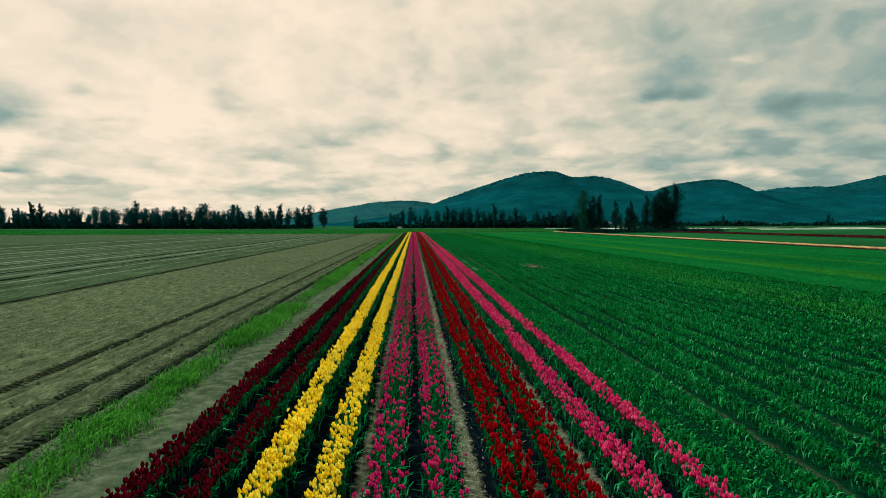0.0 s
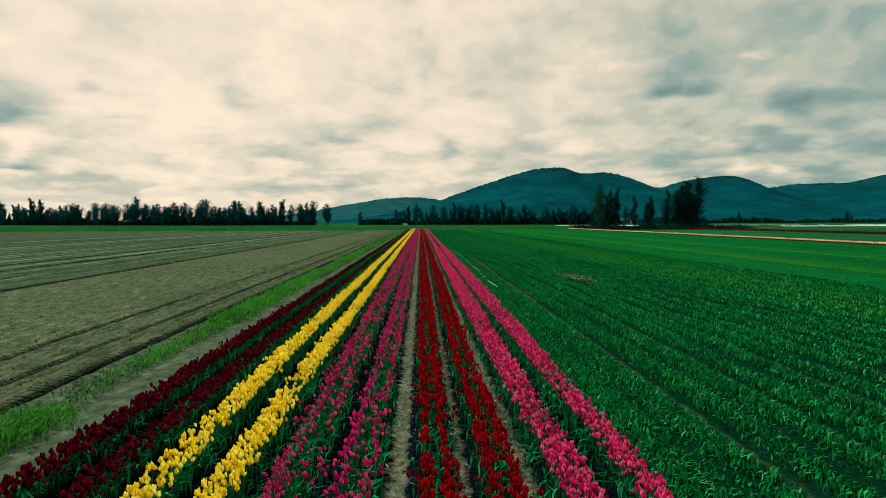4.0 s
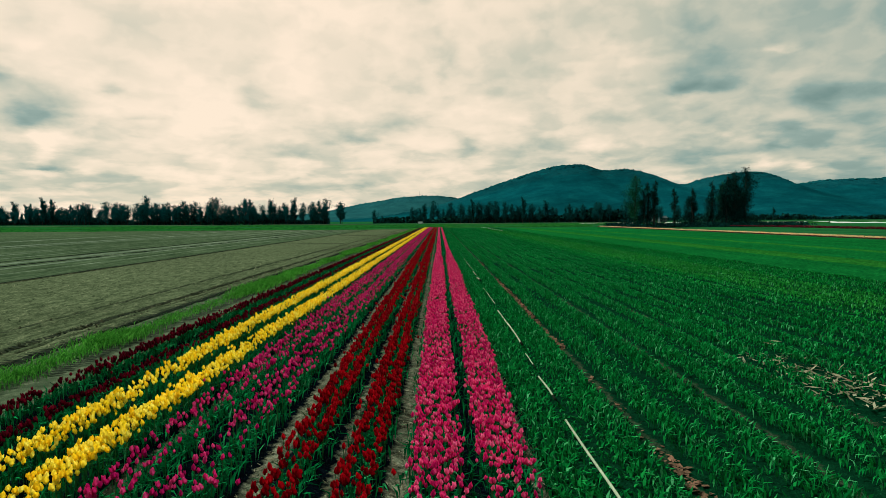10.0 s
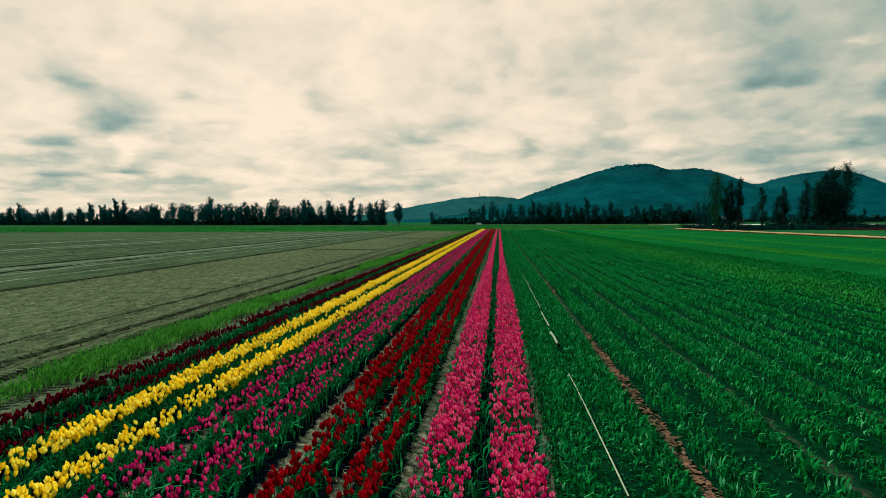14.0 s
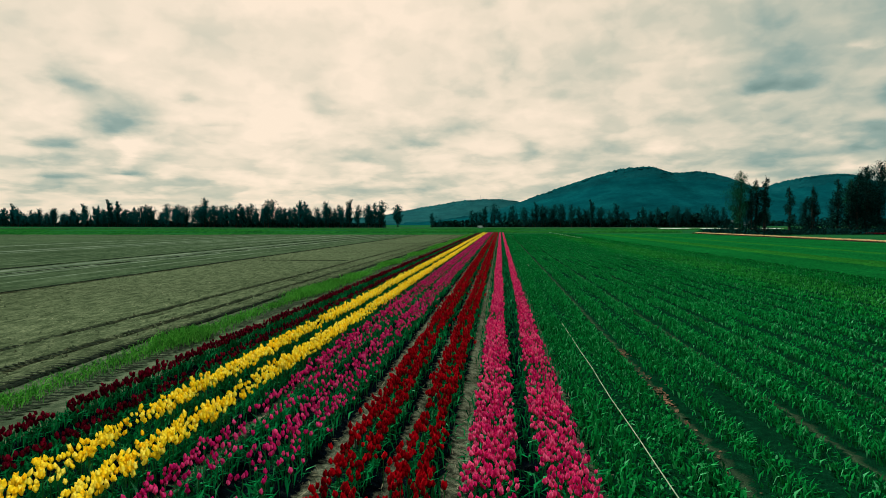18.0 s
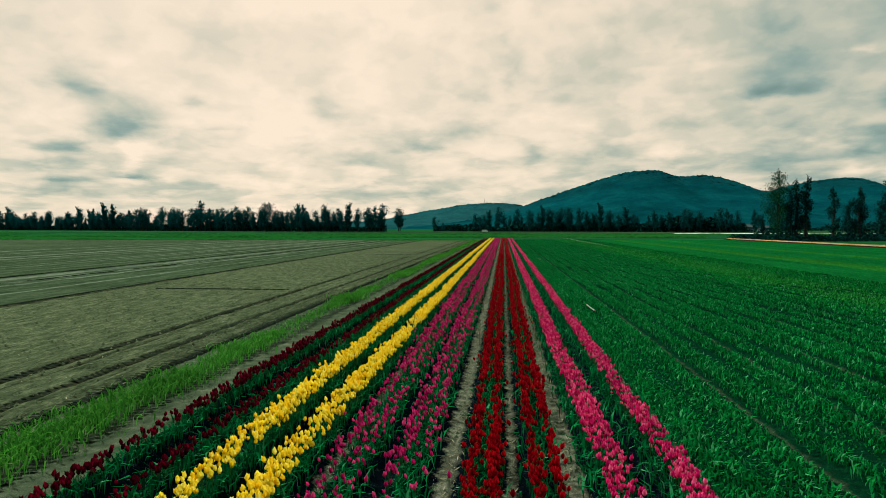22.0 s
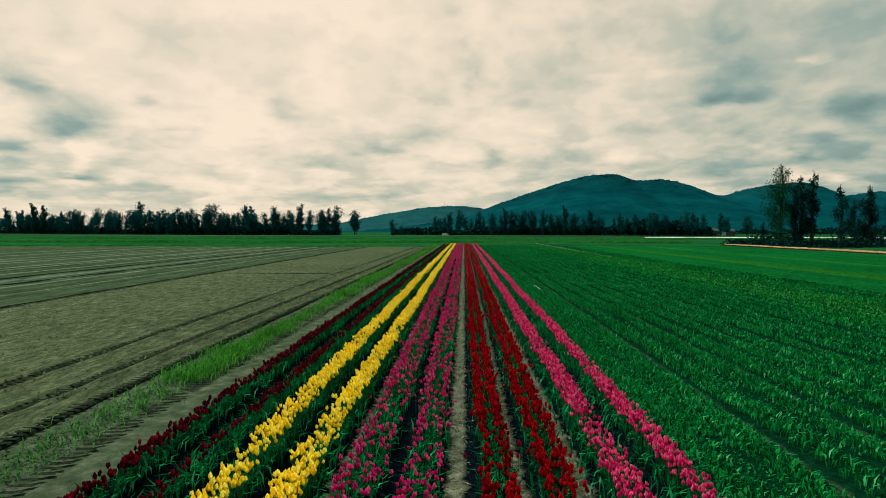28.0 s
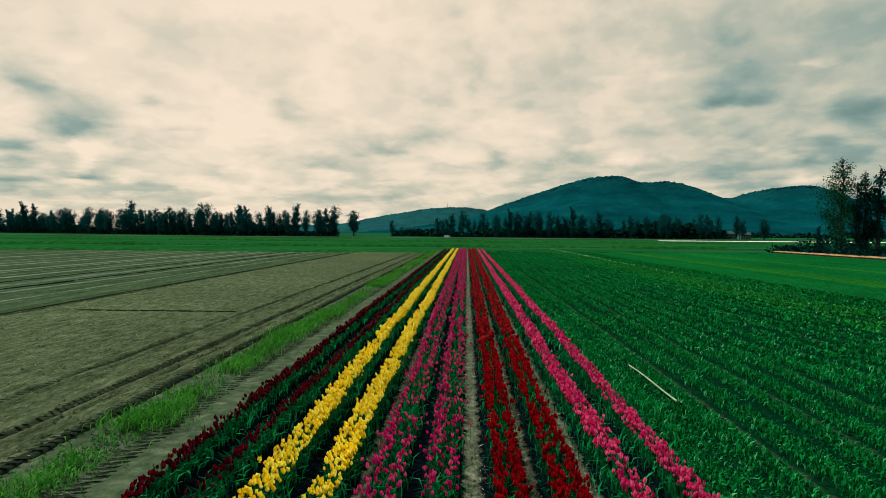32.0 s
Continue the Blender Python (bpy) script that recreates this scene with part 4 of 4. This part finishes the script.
def thicket(name, x0, x1, yline, height, n, size, mat, label, seed):
    r = np.random.RandomState(seed)
    x = x0 + r.rand(n) * (x1 - x0)
    top = height * (0.65 + 0.45 * wave(x * 0.12, seed))
    c = np.stack([x, yline(x) + r.randn(n) * 6, r.rand(n) ** 1.1 * np.clip(top, height * 0.3, None)], 1)
    a, b = r.randn(n, 3), r.randn(n, 3)
    a /= np.linalg.norm(a, axis=1)[:, None]
    b /= np.linalg.norm(b, axis=1)[:, None]
    s = size * (0.5 + r.rand(n))[:, None]
    v = np.stack([c - a * s, c - b * s, c + a * s, c + b * s], 1).reshape(-1, 3)
    return thing(name, label, "bushes", kind="stuff", data=mesh_arrays(name, v, [np.arange(n)[:, None] * 4 + np.arange(4)], mat))


thicket("undergrowth", -1080, -124, lambda x: 750 + np.maximum(0, -x - 230) * 0.55, 14.0, 24000, 1.3, M_TREE, "dark undergrowth along the distant windbreak", 81)
thicket("undergrowth", -80, -40, lambda x: 800 - x * 0.25, 7.0, 1200, 1.3, M_TREE, "dark undergrowth along the distant windbreak", 85)
thicket("undergrowth", -38, 240, lambda x: 800 - x * 0.25, 14.0, 14000, 1.4, M_TREE, "dark undergrowth along the distant windbreak", 82)
thicket("undergrowth", 300, 1400, lambda x: 1000 + x * 0.1, 9.0, 7000, 2.2, M_TREE, "dark hedges and orchards below the hill", 84)

# the nearer trees by the orange strip
wild = [tree("cottonwood_tree", "tall half-leafed cottonwood at the field edge", 200 + k, 20.5, 8.4, 14000, 0.15, M_WILLOW if k == 0 else M_TREE, 0.05, 30, 0.70, 0.55, "field edge trees", 0.42, 0.70, True, 1.5) for k in range(4)]
snag = tree("dead_tree", "bare dead trunk with broken limbs and ivy", 230, 17.0, 4.6, 2600, 0.22, M_TREE, 0.15, 12, 0.3, 0.5, "field edge trees", 0.5, 1.0, True)
place(wild[0], [(90.6, 318), (135, 330)], [1.12, 0.9], 1)
place(wild[1], [(94.3, 317.2), (127, 326), (142, 333)], [0.80, 0.82, 1.15], 2)
place(wild[2], [(132, 324), (138, 325)], [0.95, 1.28], 3)
place(wild[3], [(140, 329), (146, 331), (121, 334)], [1.22, 1.1, 0.55], 4)
place(snag, [(99, 317.7), (96.2, 318), (109.6, 322), (87, 321), (117.5, 322), (118.6, 323), (127.5, 324), (133.5, 323)], [1.25, 0.95, 0.84, 0.34, 0.84, 0.7, 0.98, 1.1], 5)
thicket("undergrowth", 87, 104, lambda x: 321 + 0 * x, 5.0, 1500, 0.30, M_TREE, "dark ivy and saplings between the field edge trees", 86)
thicket("undergrowth", 114, 150, lambda x: 328 + 0 * x, 6.0, 3600, 0.32, M_TREE, "dark ivy and saplings between the field edge trees", 87)
thicket("undergrowth", 80, 165, lambda x: 321 + 0 * x, 2.3, 13000, 0.34, M_TREE, "dark brambles under the field edge trees", 83)


# flower strips far off on the right, and pale covers
def far_strip(x0, x1, y0, y1, h, n, size, mat, label, seed):
    r = np.random.RandomState(seed)
    c = np.stack([x0 + r.rand(n) * (x1 - x0), y0 + r.rand(n) * (y1 - y0), h * (0.5 + 0.5 * r.rand(n))], 1)
    v, f = blooms(r, c, FAR_BLOOM, size * (0.7 + 0.6 * r.rand(n)))
    return thing("tulip_strip", label, "tulips", "far flower strips", "stuff", data=mesh_arrays("tulip_strip", v, [f], mat))


far_strip(74.6, 76.6, 20, 318, 0.50, 13000, 1.7, M_ORANGE, "far strip of orange tulips across the green field", 91)
far_strip(73.6, 74.3, 20, 318, 0.34, 7000, 1.5, M_CRIMSON, "far strip of red tulips beside the orange one", 92)
far_strip(130, 134, 80, 330, 0.30, 3000, 4.0, M_CRIMSON, "far strip of red tulips beyond the trees", 93)
far_strip(144, 147, 80, 330, 0.30, 2200, 4.0, M_CRIMSON, "far strip of dark red tulips beyond the trees", 94)


def cover(x0, x1, y, d, h, label):
    """A long low tunnel under white fleece."""
    xs = np.linspace(x0, x1, 30)
    arc = np.linspace(0, math.pi, 7)
    v = [(x, y - d / 2 * math.cos(a), h * math.sin(a) * (0.9 + 0.1 * math.sin(x * 0.7)) - 0.15) for x in xs for a in arc]
    i = (np.arange(29)[:, None] * 7 + np.arange(6)[None]).ravel()
    return thing("row_cover", label, "row cover", "white row covers", data=mesh_arrays("row_cover", np.array(v), [np.stack([i, i + 7, i + 8, i + 1], 1)], M_WHITE, True))


COVER = "long low white fleece cover over a far field"
cover(125, 740, 568, 14, 0.30, COVER)
cover(200, 800, 520, 9, 0.38, COVER)
cover(270, 820, 462, 8, 0.38, COVER)


def box(x0, x1, y0, y1, z0, z1):
    v = [(x, y, z) for z in (z0, z1) for x, y in ((x0, y0), (x1, y0), (x1, y1), (x0, y1))]
    return v, [(0, 3, 2, 1), (4, 5, 6, 7), (0, 1, 5, 4), (1, 2, 6, 5), (2, 3, 7, 6), (3, 0, 4, 7)]


def solid(name, parts, mat, parent, label=""):
    v, f = [], []
    for pv, pf in parts:
        f += [tuple(i + len(v) for i in q) for q in pf]
        v += pv
    me = bpy.data.meshes.new(name)
    me.from_pydata(v, [], f)
    me.materials.append(mat)
    return part(name, me, parent, label)


def gable(w, d, h, rise, over=0.4):
    v = [(-w / 2 - over, -d / 2 - over, h - 0.1), (w / 2 + over, -d / 2 - over, h - 0.1), (w / 2 + over, 0, h + rise), (-w / 2 - over, 0, h + rise), (-w / 2 - over, d / 2 + over, h - 0.1), (w / 2 + over, d / 2 + over, h - 0.1)]
    return v, [(0, 1, 2, 3), (3, 2, 5, 4), (0, 3, 4), (1, 5, 2), (0, 4, 5, 1)]


M_WALL = material("pale_wall", ((0.2, (0.035, 0.075, 0.085)), (0.8, (0.08, 0.13, 0.14))), 0.5, fine=6.0, bump=0.1)
M_DARKGLASS = material("dark_glass", ((0.2, (0.01, 0.02, 0.025)), (0.8, (0.03, 0.045, 0.05))), 0.5, rough=0.15, bump=0, gloss=0.5)


def house(x, y, w, d, h, rise, label, name="farm_building", windows=3):
    t = thing(name, label, "building", "far buildings", at=(x, y, -0.2))
    solid("wall", [box(-w / 2, w / 2, -d / 2, d / 2, 0, h)], M_WALL, t)
    solid("roof", [gable(w, d, h, rise)], M_ROOF if name == "farm_building" else M_WALL, t)
    for k in range(windows):
        wx = -w / 2 + w * (k + 0.5) / windows
        frame_part = solid("window", [box(wx - 0.8, wx + 0.8, -d / 2 - 0.05, -d / 2 + 0.02, 1.1, 2.7)], M_WHITE, t)
        solid("pane", [box(wx - 0.68, wx + 0.68, -d / 2 - 0.08, -d / 2 - 0.052, 1.22, 2.58)], M_DARKGLASS, frame_part, "dark glass pane")
    return t


HOUSE = "pale farmhouse with a grey roof among far trees"
house(245, 745, 12, 9, 5.0, 2.6, HOUSE)
house(263, 750, 9, 8, 4.5, 2.4, HOUSE)
house(190, 820, 14, 9, 4.0, 2.4, HOUSE)
for k, (x, w) in enumerate(((560, 46), (650, 60), (735, 70), (820, 60))):
    house(x * 1.25, 1290 + k * 14, w, 16, 3.2, 1.6, "long pale greenhouse below the wooded hill", "greenhouse", 8)

# a white van on the far road
van = thing("white_van", "small white van on the far farm road", "van", at=(-14.5, 640, -0.1))
solid("van_body", [box(-2.5, 1.6, -1, 1, 0.45, 2.3), box(1.6, 2.6, -1, 1, 0.45, 1.35)], M_WHITE, van)
solid("windscreen", [box(1.6, 1.75, -0.85, 0.85, 1.36, 2.1)], M_DARKGLASS, van)
for wx in (-1.6, 1.7):
    for wy in (-1.0, 1.0):
        wv = [(wx + 0.36 * math.cos(a), wy + s, 0.36 + 0.36 * math.sin(a)) for s in (-0.11, 0.11) for a in np.linspace(0, 6.2832, 13)[:-1]]
        tyre = solid("wheel", [(wv, [(i, (i + 1) % 12, 12 + (i + 1) % 12, 12 + i) for i in range(12)] + [tuple(range(12)), tuple(range(12, 24))])], M_RUT, van)
        side = 0.12 if wy > 0 else -0.12
        solid("rim", [([(wx + 0.2 * math.cos(a), wy + side, 0.36 + 0.2 * math.sin(a)) for a in np.linspace(0, 6.2832, 9)[:-1]], [tuple(range(8))])], M_WALL, tyre, "grey wheel rim")


# ---------------------------------------------------------------- beyond the row ends
def grass_bank(name, x0, x1, y, d, h, mat, label, seed):
    xs = np.arange(x0, x1, 3.0)
    prof = np.array([(-0.5, 0), (-0.42, 0.55), (-0.3, 0.9), (0.1, 1.0), (0.5, 0)])
    hh = h * (0.8 + 0.25 * wave(xs * 0.3, seed))
    v = np.stack([np.repeat(xs[:, None], 5, 1), y + prof[None, :, 0] * d + 0 * xs[:, None], prof[None, :, 1] * hh[:, None] - 0.19], -1).reshape(-1, 3)
    i = (np.arange(len(xs) - 1)[:, None] * 5 + np.arange(4)[None]).ravel()
    return thing(name, label, "grass bank", kind="structure", data=mesh_arrays(name, v, [np.stack([i, i + 5, i + 6, i + 1], 1)], mat, True))


M_HEAD = material("headland_grass", ((0.2, (0.003, 0.034, 0.007)), (0.5, (0.008, 0.075, 0.012)), (0.85, (0.022, 0.13, 0.022))), 0.5, fine=4.0, wide=0.05, bump=0.4, bump_size=0.2)
grass_bank("bank_1", -560, -5.5, 309, 9, 0.7, M_HEAD, "low grassy bank at the end of the fields", 31)
grass_bank("bank_2", -700, 84, 366, 10, 1.1, M_HEAD, "low grassy bank before the windbreak", 33)
grass_bank("bank_3", -800, 420, 470, 14, 1.1, M_HEAD, "low grassy bank before the windbreak", 35)
sheet("road_far", np.array([-900, -400, 0, 400, 900.0]), np.array([626, 662.0]), flat_at(0.05), M_SAND, "pale farm road in front of the windbreak", "road")

# ---------------------------------------------------------------- verge grass
r = np.random.RandomState(9)
# tall tufts, with a few trampled gaps
n = 150000
y = ROWS_FROM + r.rand(n) ** 1.1 * 312
patch = 0.62 + 0.45 * wave(y * 0.75, 4) + 0.25 * wave(y * 2.6, 5)
for a, b in ((20.0, 22.5), (34.0, 38.0), (134.8, 137.6), (152.5, 160.5), (181.2, 182.8), (186.2, 188.6), (214.0, 219.0)):
    patch = np.where((y > a) & (y < b), 0.08, patch)
y = y[r.rand(n) < np.clip(patch, 0.05, 1)]
n = len(y)
thick = np.clip(0.60 + 0.8 * (wave(y * 0.75, 4) + 0.35 * wave(y * 2.6, 5)), 0.3, 1)
base = np.stack([-6.80 + 0.14 * wave(y * 0.6, 6) + r.randn(n) * (0.19 + 0.22 * thick), y, np.full(n, -0.03)], 1)
v, q = blades(r, base, (0.16 + 0.26 * r.rand(n)) * (0.45 + 0.65 * thick), 0.020 + 0.02 * r.rand(n), 0.03 + 0.4 * r.rand(n), r.rand(n) * 6.28, 0.4)
thing("verge_grass", "bright green tufts of grass along the path", "grass", kind="stuff", data=mesh_arrays("verge_grass", v, [q], M_GRASS))
# low weeds over the rest of the verge
n = 60000
y = ROWS_FROM + r.rand(n) ** 1.1 * 312
x = -6.95 + 0.42 * r.randn(n)
keep = (x > -7.75) & (x < -6.30) & (r.rand(n) < np.clip(0.6 + 0.5 * wave(y * 1.1 + x * 2, 8), 0.15, 1))
x, y = x[keep], y[keep]
n = len(y)
v, q = blades(r, np.stack([x, y, np.full(n, -0.03)], 1), 0.05 + 0.09 * r.rand(n), 0.03 + 0.03 * r.rand(n), 0.3 + 0.7 * r.rand(n), r.rand(n) * 6.28, 0.4)
thing("verge_weeds", "low dull green weeds beside the path", "weeds", kind="stuff", data=mesh_arrays("verge_weeds", v, [q], M_WEED))


# ---------------------------------------------------------------- irrigation pipe
def pipe(y0, y1, x0, x1, rad, label, z=0.12):
    t = thing("irrigation_pipe", label, "pipe", "irrigation pipes")
    seg, k = 8, max(3, int((y1 - y0) / 1.2))
    pts = [(x0 + (x1 - x0) * s / k + 0.012 * math.sin(s * 0.9), y0 + (y1 - y0) * s / k, z * (1 - 0.75 * s / k) + 0.015 * math.sin(s * 1.7 + y0) + 0.012 * math.sin(s * 0.6)) for s in range(k + 1)]

    def ring(spec):
        v = [(x + q * math.cos(2 * math.pi * i / seg), y, zz + q * math.sin(2 * math.pi * i / seg)) for x, y, zz, q in spec for i in range(seg)]
        f = [(j * seg + i, (j + 1) * seg + i, (j + 1) * seg + (i + 1) % seg, j * seg + (i + 1) % seg) for j in range(len(spec) - 1) for i in range(seg)]
        return np.array(v), np.array(f)

    v, f = ring([(*p, rad) for p in pts])
    part("tube", mesh_arrays("tube", v, [f], M_PIPE, True), t)
    v, f = ring([(x0, y0 - 0.05 + dy, z, q) for dy, q in ((0.12, rad * 0.6), (0.0, rad * 0.75), (0.0, rad * 1.18), (0.26, rad * 1.18), (0.28, rad))])
    part("coupling", mesh_arrays("coupling", v, [f], M_RUT, True), t, "dark open coupling")
    return t


HALF = "pale irrigation pipe half hidden in green leaves"
pipe(56.1, 62.0, 5.90, 5.92, 0.022, HALF, 0.19)
THIN = "thin pale irrigation hose in green leaves"
pipe(63.0, 65.2, 5.90, 5.93, 0.021, HALF, 0.16)
pipe(65.8, 67.6, 5.94, 5.96, 0.013, THIN, 0.13)
pipe(68.4, 75.6, 5.97, 5.99, 0.024, HALF, 0.16)
pipe(77.0, 84.0, 5.99, 6.00, 0.014, THIN, 0.12)
pipe(86.5, 89.4, 5.98, 5.99, 0.038, HALF, 0.22)
pipe(89.9, 94.2, 5.99, 6.00, 0.020, THIN, 0.17)
pipe(94.6, 112.0, 6.00, 5.95, 0.010, THIN, 0.13)
pipe(140.4, 143.9, 6.05, 6.13, 0.028, HALF, 0.22)
pipe(185.2, 190.4, 6.26, 6.34, 0.026, HALF, 0.20)
